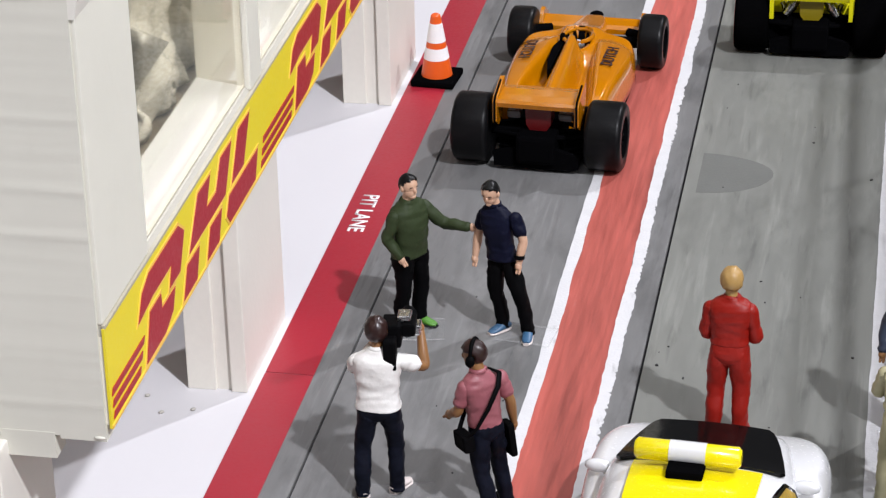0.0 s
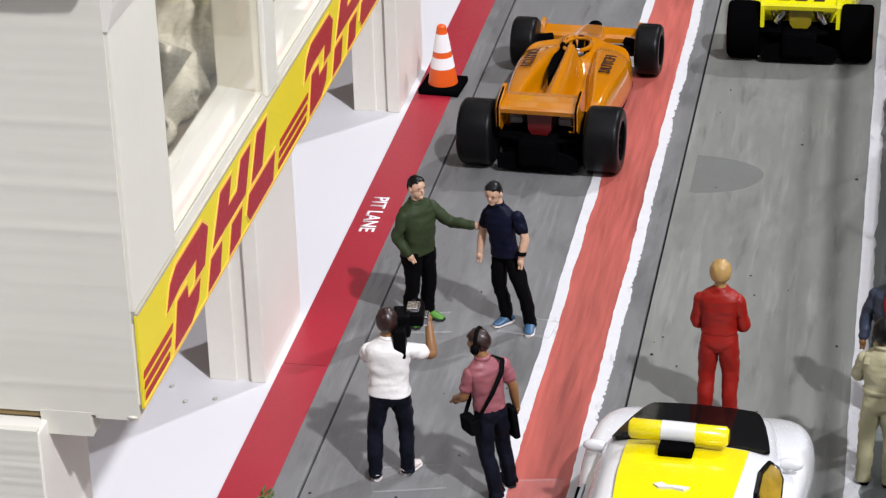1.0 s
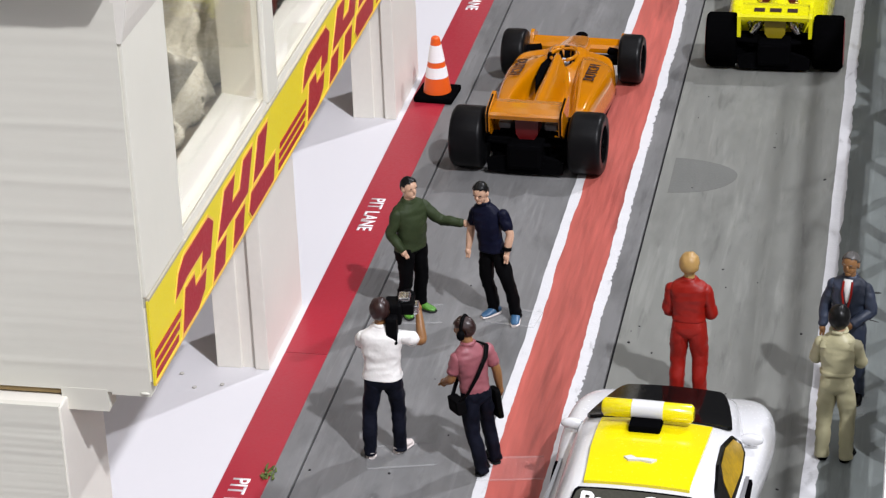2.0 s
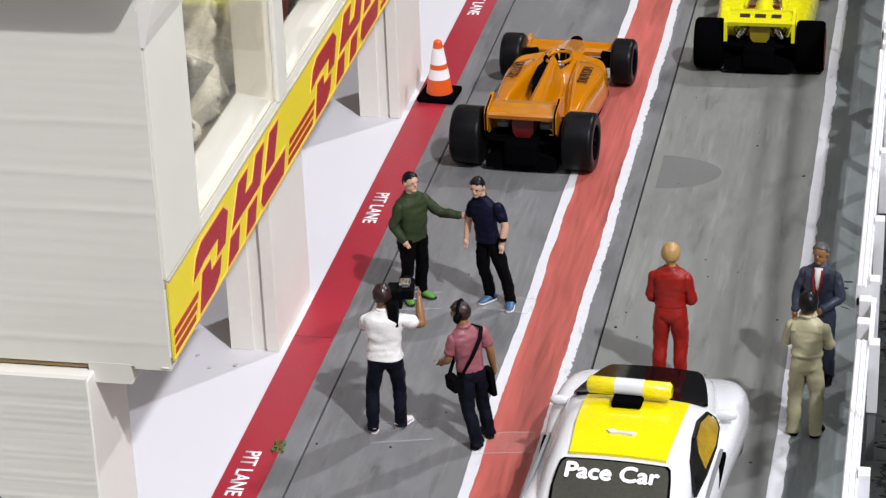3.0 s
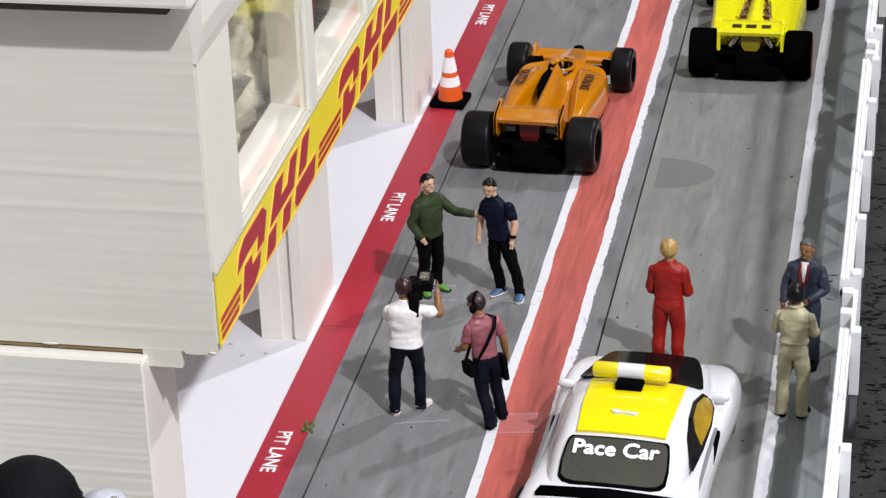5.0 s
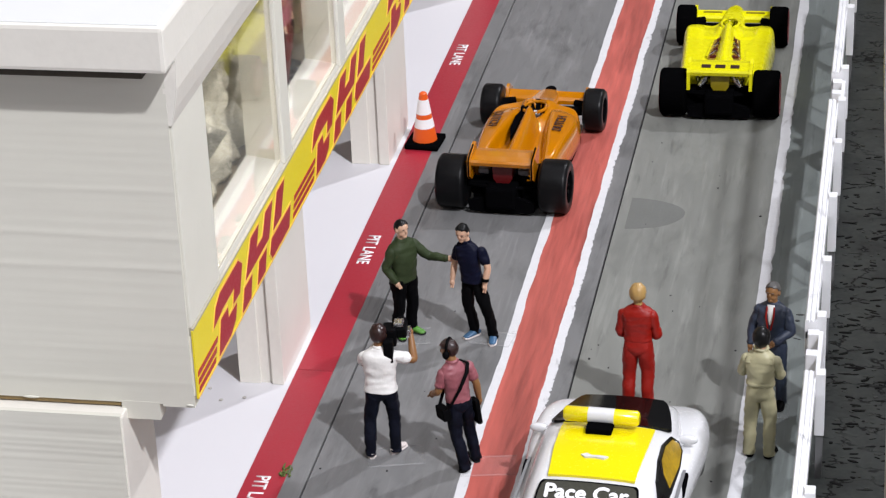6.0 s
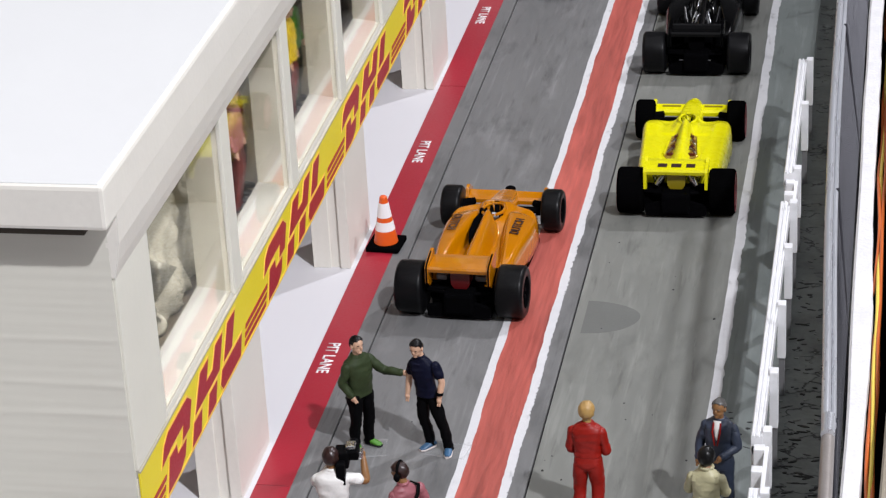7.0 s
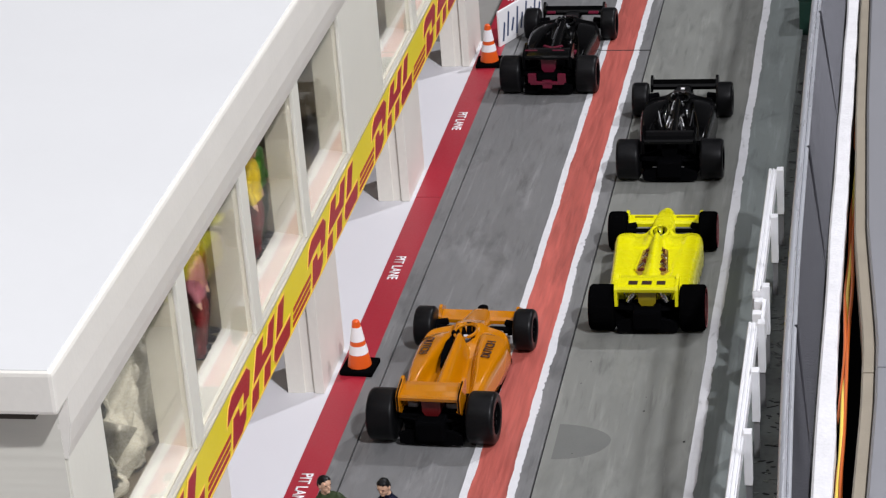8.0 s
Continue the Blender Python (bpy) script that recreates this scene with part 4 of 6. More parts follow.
def crown(y):
    """Middle height, shoulder x and shoulder height of the cabin at y."""
    ys = [-19.5, -15.5, -7.0, 2, 12, 15.5, 31.0, 36.5]
    rows = [(12.0, 8.6, 11.9), (13.4, 8.8, 13.2), (17.0, 8.8, 16.7), (18.2, 8.8, 17.9), (17.7, 8.6, 17.3), (16.6, 8.6, 16.2), (13.8, 8.4, 13.4), (8.6, 7.0, 8.4)]
    return [float(np.interp(y, ys, [r[i] for r in rows])) for i in range(3)]


def skin_patch(ys, half, lift=0.22, thick=0.5, cols=8, corner=0.0):
    """A thin plate that follows the cabin's top. half: half-width at each y."""
    bm = bmesh.new()
    rows = []
    for y, hw in zip(ys, half):
        zc, xs, zs = crown(y)
        row = []
        for k in range(cols + 1):
            x = -hw + 2 * hw * k / cols
            z = zc + (zs - zc) * (abs(x) / xs) ** 2 + lift
            row.append((bm.verts.new((x, y, z)), bm.verts.new((x, y, z - thick))))
        rows.append(row)
    for a, b in zip(rows, rows[1:]):
        for p, q, r, s in zip(a, a[1:], b[1:], b):
            bm.faces.new((p[0], q[0], r[0], s[0])).smooth = True
            bm.faces.new((p[1], s[1], r[1], q[1]))
        for i in (0, -1):
            bm.faces.new((a[i][0], b[i][0], b[i][1], a[i][1]))
    for r in (rows[0], rows[-1]):
        for p, q in zip(r, r[1:]):
            bm.faces.new((p[0], q[0], q[1], p[1]))
    for e in bm.edges:
        e.smooth = all(f.smooth for f in e.link_faces)
    bmesh.ops.recalc_face_normals(bm, faces=bm.faces[:])
    return bm


part("roof_panel", skin_patch([-5.4, -3, 0, 3, 6, 10, 13.2], [7.8, 7.9, 8.1, 8.3, 8.4, 8.5, 8.5], 0.2), CAR_YELLOW, pace, "glossy yellow roof panel")
part("windscreen", skin_patch([14.4, 15.2, 19, 24, 27, 28.6, 29.6], [10.6, 11.2, 10.6, 9.6, 8.8, 8.2, 7.4], 0.25), TINT, pace, "black tinted windscreen")
part("rear_window_seal", skin_patch([-16.5, -16.0, -15.0, -12, -9, -7.4, -6.9], [6.9, 8.5, 9.3, 9.4, 9.1, 8.8, 8.3], 0.24), BLACK, pace)
part("rear_window", skin_patch([-16.0, -15.6, -14.8, -12, -9, -7.8, -7.3], [6.2, 7.9, 8.8, 9.0, 8.7, 8.4, 7.8], 0.34), SMOKE, pace, "smoked rear window with white lettering")
ob = part("letters", letters("Pace Car", 3.2, 0.08, 15.0, 0.0, 0.07), LETTER, pace, "heavy white lettering", (-7.6, -10.9, 15.72))
ob.rotation_euler = (radians(23), 0, 0)
spoiler = shell([(-20.6, [(0, 12.8), (12.0, 12.4), (12.2, 13.3), (0, 13.9)]), (-17.6, [(0, 12.4), (11.6, 12.0), (11.8, 12.9), (0, 13.5)])])
part("spoiler", spoiler, BLACK, pace, "black lip below the rear window")
for sx in (-1, 1):
    part("air_scoop", prism(bmesh.new(), [(1.5, 8.3), (10.6, 8.8), (9.2, 11.0), (7.2, 10.8)], "x", *sorted((sx * 13.2, sx * 15.1))), BLACK, pace)
    m = bmesh.new()
    ball(m, (sx * 13.9, 17.0, 13.3), (1.9, 0.9, 0.95))
    tube(m, [(sx * 11.8, 16.4, 11.8), (sx * 13.4, 17.0, 13.1)], [0.5, 0.5], n=8)
    part("mirror", m, CAR_WHITE, pace)
    part("sill_line", boxm(*sorted((sx * 14.0, sx * 14.6)), -12, 10, 10.9, 11.05), GREY_PL, pace)
    wheel(pace, sx * 13.4, 27.5, 5.4, 4.0, BLACK)
    wheel(pace, sx * 13.9, -17.0, 5.6, 4.4, BLACK)
    def flank(poly, lift):
        bm = bmesh.new()
        sets = []
        for d in (lift, lift - 0.5):
            sets.append([bm.verts.new((sx * (13.0 - (z - 12.8) * 0.56 + d), y, z + 0.3 * d)) for y, z in poly])
        n = len(poly)
        bm.faces.new(sets[0])
        bm.faces.new(sets[1][::-1])
        for i in range(n):
            bm.faces.new((sets[0][i], sets[0][(i + 1) % n], sets[1][(i + 1) % n], sets[1][i]))
        bmesh.ops.recalc_face_normals(bm, faces=bm.faces[:])
        return bm

    if sx < 0:
        continue
    pane = part("side_window", flank([(-8.5, 12.9), (0, 12.1), (9, 11.8), (14.4, 12.4), (15.2, 13.8), (13.4, 15.8), (8.5, 16.9), (3, 16.8), (-2.5, 15.8)], 0.14), TINT, pace, "side window with amber interior")
    part("interior", flank([(0.2, 12.9), (9, 12.3), (13.6, 12.8), (14.4, 13.8), (12.8, 15.5), (8.4, 16.5), (3.6, 16.4), (1.2, 15.0)], 0.22), SEAT_AMBER, pane, "amber interior")
bar_m = bmesh.new()
tube(bar_m, [(-8.2, 12.0, 19.8), (-7.8, 12.0, 19.8), (5.4, 12.0, 19.8), (5.8, 12.0, 19.8)], [1.0, 1.45, 1.45, 1.0], n=18)
light_bar = part("light_bar", bar_m, CAR_YELLOW, pace, "yellow roof light bar with white middle")
bar_m = bmesh.new()
tube(bar_m, [(-3.6, 12.0, 19.8), (1.2, 12.0, 19.8)], [1.52, 1.52], n=18)
part("clear_middle", bar_m, CAR_WHITE, light_bar)
part("light_bar_foot", boxm(-3.6, 1.2, 8.0, 12.0, 17.6, 19.2, bev=0.4), BLACK, light_bar)
part("roof_mark", prism(bmesh.new(), [(-2.9, 0.3), (-2.1, -0.4), (-0.3, -0.2), (1.4, -0.5), (2.1, 0.2), (0.7, 0.4), (-0.9, 0.3), (-1.9, 0.9)], "z", 18.0, 18.42), CAR_WHITE, pace, "small white swoosh mark")
part("under_tray", boxm(-12.5, 12.5, -34, 38, 1.2, 2.2), BLACK, pace)

# ---- figurines, each one mesh ----
SKIN = mat("skin_paint", (0.52, 0.32, 0.215), 0.45, var=0.06, fine=1.5, bump=0.04)
SKIN_TAN = mat("tan_skin_paint", (0.235, 0.112, 0.040), 0.45, var=0.06, fine=1.5, bump=0.04)
HAIR_BLACK = mat("black_hair_paint", (0.005, 0.005, 0.005), 0.35, spec=0.2, var=0.1, bump=0.1)
HAIR_BROWN = mat("brown_hair_paint", (0.020, 0.007, 0.006), 0.35, var=0.15, bump=0.15)
HAIR_GREY = mat("grey_hair_paint", (0.09, 0.085, 0.08), 0.45, var=0.15, bump=0.15)
HAIR_BLOND = mat("ochre_hair_paint", (0.36, 0.22, 0.072), 0.4, var=0.12, bump=0.1)
GREEN_CLOTH = mat("dark_green_paint", (0.025, 0.037, 0.014), 0.6, spec=0.2, var=0.12, fine=0.42, bump=0.8)
NAVY_CLOTH = mat("navy_paint", (0.0045, 0.0055, 0.016), 0.5, spec=0.08, var=0.15, fine=0.42, bump=0.8)
BLACK_CLOTH = mat("black_cloth_paint", (0.003, 0.003, 0.0034), 0.5, spec=0.02, var=0.15, fine=0.9, bump=0.15)
JEANS = mat("dark_denim_paint", (0.0055, 0.0065, 0.012), 0.55, spec=0.06, var=0.6, scale=0.5, fine=1.2, bump=0.2)
WHITE_CLOTH = mat("white_shirt_paint", (0.76, 0.75, 0.72), 0.5, var=0.03, fine=0.42, bump=0.8)
MAUVE_CLOTH = mat("mauve_paint", (0.26, 0.080, 0.095), 0.45, var=0.08, fine=0.42, bump=0.8)
RED_CLOTH = mat("red_overall_paint", (0.235, 0.006, 0.002), 0.5, spec=0.3, var=0.08, fine=0.42, bump=0.8)
CREAM_CLOTH = mat("cream_overall_paint", (0.41, 0.38, 0.23), 0.5, var=0.08, fine=0.42, bump=0.8)
BLAZER = mat("blue_grey_paint", (0.026, 0.036, 0.062), 0.5, var=0.1, fine=0.42, bump=0.8)
SHOE_BLUE = mat("blue_shoe_paint", (0.035, 0.10, 0.19), 0.45, var=0.08)
SHOE_GREEN = mat("green_shoe_paint", (0.06, 0.20, 0.016), 0.45, var=0.08)
SHOE_WHITE = mat("white_shoe_paint", (0.62, 0.55, 0.52), 0.5, var=0.04)
CONE_ORANGE = mat("orange_cone_plastic", (0.70, 0.095, 0.008), 0.4, var=0.06, fine=1.0, bump=0.05)
BLACK_CAP = mat("black_fabric", (0.004, 0.004, 0.005), 0.7, spec=0.08, var=0.4, scale=0.4, fine=1.5, bump=0.5)
PALE_GREY = mat("pale_grey_plastic", (0.42, 0.43, 0.46), 0.4, var=0.06)
CLEAR = mat("clear_stand", (0.8, 0.8, 0.8), 0.12, var=0.0, bump=0.0)
CLEAR.node_tree.nodes["Principled BSDF"].inputs["Alpha"].default_value = 0.022
CLEAR_EDGE = mat("clear_stand_edge", (0.8, 0.8, 0.8), 0.2, var=0.0, bump=0.0)
CLEAR_EDGE.node_tree.nodes["Principled BSDF"].inputs["Alpha"].default_value = 0.22


def glide(rows, per):
    """Rows of equal length, smoothly refined by Catmull-Rom."""
    out = []
    for i in range(len(rows) - 1):
        p0, p1, p2, p3 = rows[max(i - 1, 0)], rows[i], rows[i + 1], rows[min(i + 2, len(rows) - 1)]
        for k in range(per):
            t = k / per
            out.append([0.5 * (2 * b + (c - a) * t + (2 * a - 5 * b + 4 * c - d) * t * t + (3 * b - a - 3 * c + d) * t ** 3) for a, b, c, d in zip(p0, p1, p2, p3)])
    return out + [list(rows[-1])]


def loft(bm, secs, mi, n=24, per=5, power=2.4):
    """An upright skin through level sections (x, y, z, half width, half depth)."""
    rings = []
    for x, y, z, rx, ry in glide(secs, per):
        ring = []
        for k in range(n):
            c, d = math.cos(2 * math.pi * k / n), math.sin(2 * math.pi * k / n)
            ring.append(bm.verts.new((x + rx * math.copysign(abs(c) ** (2 / power), c), y + ry * math.copysign(abs(d) ** (2 / power), d), z)))
        rings.append(ring)
    fs = [bm.faces.new((a[k], a[(k + 1) % n], b[(k + 1) % n], b[k])) for a, b in zip(rings, rings[1:]) for k in range(n)]
    fs += [bm.faces.new(rings[0][::-1]), bm.faces.new(rings[-1])]
    for f in fs:
        f.material_index, f.smooth = mi, True
    bmesh.ops.recalc_face_normals(bm, faces=fs)


def limb(bm, joints, radii, mi, n=14, steps=6):
    """A bent limb as a smooth loft through its joints."""
    rows = glide([(*p, r) for p, r in zip(joints, radii)], steps)
    tube(bm, [r[:3] for r in rows], [r[3] for r in rows], mi, n)
    for r in (rows[0], rows[-1]):
        ball(bm, r[:3], (r[3],) * 3, mi, 12, 8)


def hair_shell(bm, hc, tilt, hat, long):
    """Hair as a thick cap over the skull, cut along a hairline."""
    cap = bmesh.new()
    ball(cap, (0, 0, 0), (1.48 + hat, 1.74 + hat, 1.78 + hat), 3, 30, 22)
    for v in list(cap.verts):
        x, y, z = v.co
        line = -1.3 - long if y < -0.35 else (0.15 - hat if y < 0.55 else 0.78 + 0.25 * (1 - abs(x)) - 2.2 * hat)
        if z < line:
            cap.verts.remove(v)
    for v in cap.verts:
        v.co += v.co.normalized() * (0.12 * noise.noise((v.co.x * 2.6, v.co.y * 0.9, v.co.z * 0.9)))
    bmesh.ops.solidify(cap, geom=cap.faces[:], thickness=0.16)
    cap.transform(Matrix.Translation(hc + tilt @ Vector((0, -0.10, 0.26))) @ tilt)
    tmp = bpy.data.meshes.new("tmp")
    cap.to_mesh(tmp)
    cap.free()
    bm.from_mesh(tmp)
    bpy.data.meshes.remove(tmp)


def figurine(at, rz, label, top, legs, shoe, hair, skin=None, feet=((-1.9, -0.2, -8), (1.9, 0.2, 8)), arms=None, sleeve=2, build=1.0, lean=(0, 0), head_turn=0.0,
             head_drop=0.0, hat=0.0, height=27.0, extra=None, hem=13.6, name="figurine", legw=1.1, sole=None, long=0.0, belly=0.0, folds=1.0):
    """A small standing figure that faces +y. arms: two lists of shoulder, elbow and hand. sleeve: 2 long, 1 short."""
    skin = skin or SKIN
    mats = [top, legs, shoe, hair, skin, BLACK_CLOTH, CLEAR, WHITE_CLOTH, RED_CLOTH, CHROME, sole or shoe]
    bm = bmesh.new()
    lx, ly = lean
    b = build * 0.95

    def sway(z):
        return lx * z / 27, ly * z / 27

    def P(x, y, z):
        sx, sy = sway(z)
        return (x + sx, y + sy, z)

    # shoes and legs
    for fx, fy, turn in feet:
        s = -1 if fx < 0 else 1
        rot = Matrix.Rotation(radians(-turn), 4, "Z")
        d = rot @ Vector((0, 1, 0))
        c = Vector((fx, fy, 0))
        up = Vector((0, 0, 1))
        tube(bm, [c - d * 1.35 + up * 0.24, c - d * 0.9 + up * 0.24, c + d * 0.8 + up * 0.24, c + d * 2.2 + up * 0.24, c + d * 2.8 + up * 0.24], [(0.5, 0.24), (0.82, 0.24), (0.9, 0.24), (0.92, 0.24), (0.5, 0.24)], 10, 14, side=(d.y, -d.x, 0))
        tube(bm, [c - d * 1.3 + up * 0.7, c - d * 0.8 + up * 0.95, c + d * 0.3 + up * 0.95, c + d * 1.2 + up * 0.74, c + d * 2.1 + up * 0.58, c + d * 2.7 + up * 0.5],
             [(0.5, 0.5), (0.78, 0.72), (0.82, 0.72), (0.86, 0.52), (0.8, 0.38), (0.42, 0.24)], 2, 14, side=(d.y, -d.x, 0))
        hx = s * 1.32 * b
        kx, ky = fx * 0.92 + 0.08 * hx, fy * 0.7 + 0.35
        w = legw
        loft(bm, [(*P(fx, fy - 0.45, 0.75), 0.92 * w, 0.98 * w), (*P(fx, fy - 0.4, 1.7), 0.86 * w, 0.94 * w), (*P(fx * 0.97, fy * 0.9 - 0.3, 4.4), 0.94 * w, 1.06 * w), (*P(kx, ky, 7.2), 0.98 * w, 1.04 * w),
                  (*P(kx * 0.5 + hx * 0.5, ky * 0.5 + 0.1, 10.2), 1.18 * w, 1.3 * w), (*P(hx, 0.0, 12.6), 1.38 * b, 1.6 * b), (*P(hx * 0.9, 0.0, 14.2), 1.3 * b, 1.6 * b)], 1)
    # seat and torso
    seat = [(11.9, 1.2, 1.0, 0.0), (12.5, 2.1, 1.5, -0.1), (13.4, 2.55, 1.78, -0.15), (14.6, 2.5, 1.72, -0.05), (15.8, 2.35, 1.6, 0.0), (16.8, 2.35, 1.6, 0.0)]
    chest = [(12.2, 2.7, 1.9, -0.05), (13.6, 2.66, 1.86, -0.05), (15.2, 2.46, 1.72, 0.05 + belly * 0.5), (16.6, 2.42, 1.7, 0.1 + belly), (18.2, 2.62, 1.8, 0.12 + belly * 0.4), (19.6, 2.82, 1.8, 0.05), (20.8, 2.86, 1.62, -0.05), (21.6, 2.35, 1.32, -0.12), (22.2, 1.45, 1.05, -0.1), (22.7, 1.0, 0.92, 0.0)]
    loft(bm, [(*P(0, y, z), a * b * (0.86 if z > hem + 0.1 else 1), q * b * (0.86 if z > hem + 0.1 else 1)) for z, a, q, y in seat if z <= max(hem + 1.2, 14.7)], 1, 28)
    body = [r for r in chest if r[0] > hem + 0.3]
    k = next(r for r in chest if r[0] > hem - 0.9)
    body = [(hem - 0.12, k[1] * 0.97, k[2] * 0.97, k[3]), (hem, k[1], k[2], k[3])] + body
    loft(bm, [(*P(0, y, z), a * b * 1.04, q * (0.6 * b + 0.45)) for z, a, q, y in body], 0, 30)
    # neck and head
    nod = head_drop
    turn = Matrix.Rotation(radians(head_turn), 4, "Z")
    hx, hy = sway(25)
    hc = Vector((hx, hy + 0.2 + 0.6 * nod, 24.9 - 0.25 * nod))
    tilt = turn @ Matrix.Rotation(radians(-18 * nod), 4, "X")
    limb(bm, [P(0, -0.1, 22.2), P(0, 0.0, 23.0), hc - Vector((0, 0.2, 0.9))], [1.0, 0.88, 0.9], 4)
    ball(bm, hc + tilt @ Vector((0, -0.1, 0.25)), (1.34, 1.6, 1.62), 4, 22, 16, tilt)
    ball(bm, hc + tilt @ Vector((0, 0.25, -0.75)), (1.08, 1.2, 1.2), 4, 18, 12, tilt)
    ball(bm, hc + tilt @ Vector((0, 1.42, -0.30)), (0.25, 0.36, 0.46), 4, 8, 6, tilt)
    ball(bm, hc + tilt @ Vector((0, 0.95, -1.45)), (0.55, 0.5, 0.42), 4, 10, 8, tilt)
    for s in (-1, 1):
        ball(bm, hc + tilt @ Vector((s * 1.32, -0.1, -0.2)), (0.2, 0.4, 0.52), 4, 8, 6, tilt)
        ball(bm, hc + tilt @ Vector((s * 0.55, 1.38, 0.28)), (0.34, 0.12, 0.06), 3, 8, 6, tilt)
    hair_shell(bm, hc, tilt, hat, long)
    # collar
    limb(bm, [P(0.98 * math.cos(a), -0.05 + 0.92 * math.sin(a), 22.55 - 0.12 * math.sin(a)) for a in [2 * math.pi * k / 10 for k in range(11)]], [0.24] * 11, 0, 8, 2)
    # arms
    arms = arms or [[(-3.6, 0, 20.9), (-4.5, -0.4, 17.0), (-4.0, 0.9, 13.6)], [(3.6, 0, 20.9), (4.5, -0.4, 17.0), (4.0, 0.9, 13.6)]]
    for sh, el, ha in arms:
        sh, el, ha = (Vector(P(*p)) for p in (sh, el, ha))
        sh = Vector((sh.x * 0.74 * (0.92 + 0.08 * build), sh.y - 0.05, sh.z - 0.4))
        el = Vector((el.x * 0.80, el.y, el.z))
        out = (ha - el).normalized()
        if sleeve == 2:
            limb(bm, [sh, sh.lerp(el, 0.5), el, el.lerp(ha, 0.5), el.lerp(ha, 0.86)], [1.08, 1.0, 0.92, 0.84, 0.76], 0)
        else:
            mid = sh.lerp(el, 0.58)
            limb(bm, [sh, sh.lerp(mid, 0.5), mid], [1.04, 1.0, 1.05], 0)
            limb(bm, [mid, el, el.lerp(ha, 0.4), ha], [0.78, 0.72, 0.72, 0.48], 4)
        ball(bm, ha + out * 0.35, (0.55, 0.6, 0.72), 4, 10, 8)
        for f in (-0.35, 0.1):
            limb(bm, [ha + out * 0.5 + Vector((f, 0, 0)), ha + out * 1.25 + Vector((f, 0.1, -0.15))], [0.26, 0.2], 4, 8, 2)
    if extra:
        extra(bm, P)
    # cloth folds and the unevenness of the hand-painted cast
    bm.normal_update()
    off = Vector(at) * 0.1
    for v in bm.verts:
        mi = v.link_faces[0].material_index if v.link_faces else 4
        if mi in (0, 1):
            p = v.co
            ridge = 1 - abs(noise.noise((p.x * 0.38 + 0.25 * p.z + off.x, p.y * 0.38 + off.y, p.z * 0.62))) * 2.2
            fine = 1 - abs(noise.noise((p.x * 0.8 - 0.5 * p.z, p.y * 0.8 + off.x, p.z * 0.9 + off.y))) * 2.4
            v.co += v.normal * folds * (0.15 * ridge + 0.10 * fine - 0.06)
        elif mi != 4:
            v.co += noise.noise_vector(v.co * 1.1) * 0.04
    bm.transform(Matrix.Scale(height / 27.0, 4))
    return solid(name, bm, mats, label, "figurine", "", "", at, rz)


def stand(at, w, d, rz):
    """A thin clear plate glued below a figurine."""
    bm = boxm(-w / 2, w / 2, -d / 2, d / 2, 0.11, 0.45, bev=0.1)
    bm.normal_update()
    for f in bm.faces:
        f.material_index = int(abs(f.normal.z) < 0.9)
    return solid("clear_stand", bm, [CLEAR, CLEAR_EDGE], "thin clear plastic plate under a figurine", "stand", "clear stands", "", at, rz)


def watch(bm, P):
    tube(bm, [P(-3.55, 1.1, 14.3), P(-3.65, 1.0, 14.9)], [0.85, 0.85], 5, 10)


def tv_camera(bm, P):
    b = bmesh.new()
    box(b, 0.6, 3.2, 0.2, 3.8, 22.2, 25.6, 5, 0.4)
    box(b, 0.9, 2.7, -1.6, 0.6, 19.8, 24.2, 5, 0.4)
    box(b, 3.0, 5.0, 1.0, 4.4, 23.6, 25.4, 5, 0.3)
    box(b, 2.6, 4.4, 1.6, 4.0, 25.4, 26.2, 9, 0.25)
    box(b, 4.6, 5.6, 2.4, 4.6, 23.0, 24.4, 9, 0.25)
    tmp = bpy.data.meshes.new("tmp")
    b.to_mesh(tmp)
    b.free()
    bm.from_mesh(tmp)
    bpy.data.meshes.remove(tmp)
    tube(bm, [P(3.0, 3.8, 24.2), P(3.8, 6.6, 24.2)], [0.9, 1.1], 5, 12)


def sound_kit(bm, P):
    strap = [P(2.6, -1.2, 21.9), P(1.6, -2.2, 20.6), P(-0.6, -2.45, 17.8), P(-2.6, -2.1, 15.2), P(-3.8, -0.8, 13.4)]
    tube(bm, strap, [(0.38, 0.16)] * 5, 5, 8)
    strap = [P(2.6, -1.2, 21.9), P(2.3, 1.2, 21.6), P(-0.5, 2.3, 18), P(-3.6, 1.4, 13.4)]
    tube(bm, strap, [(0.38, 0.16)] * 4, 5, 8)
    b = bmesh.new()
    box(b, -4.4, -2.6, -1.2, 1.8, 11.2, 13.8, 5, 0.4)
    box(b, 2.9, 4.0, -0.9, 1.2, 8.2, 13.4, 5, 0.4)
    for v in b.verts:
        v.co = P(*v.co)
    tmp = bpy.data.meshes.new("tmp")
    b.to_mesh(tmp)
    b.free()
    bm.from_mesh(tmp)
    bpy.data.meshes.remove(tmp)
    # headphones
    band = [Vector(P(0.0, 0.4, 24.9)) + Matrix.Rotation(radians(40), 3, "Z") @ Vector((1.75 * math.cos(a), 0, 2.1 * math.sin(a))) for a in [math.pi * k / 10 for k in range(11)]]
    tube(bm, band, [0.3] * 11, 5, 6)
    for s in (0, -1):
        ball(bm, band[s] + Vector((0, 0, -0.4)), (0.7, 0.7, 0.9), 5, 10, 8)


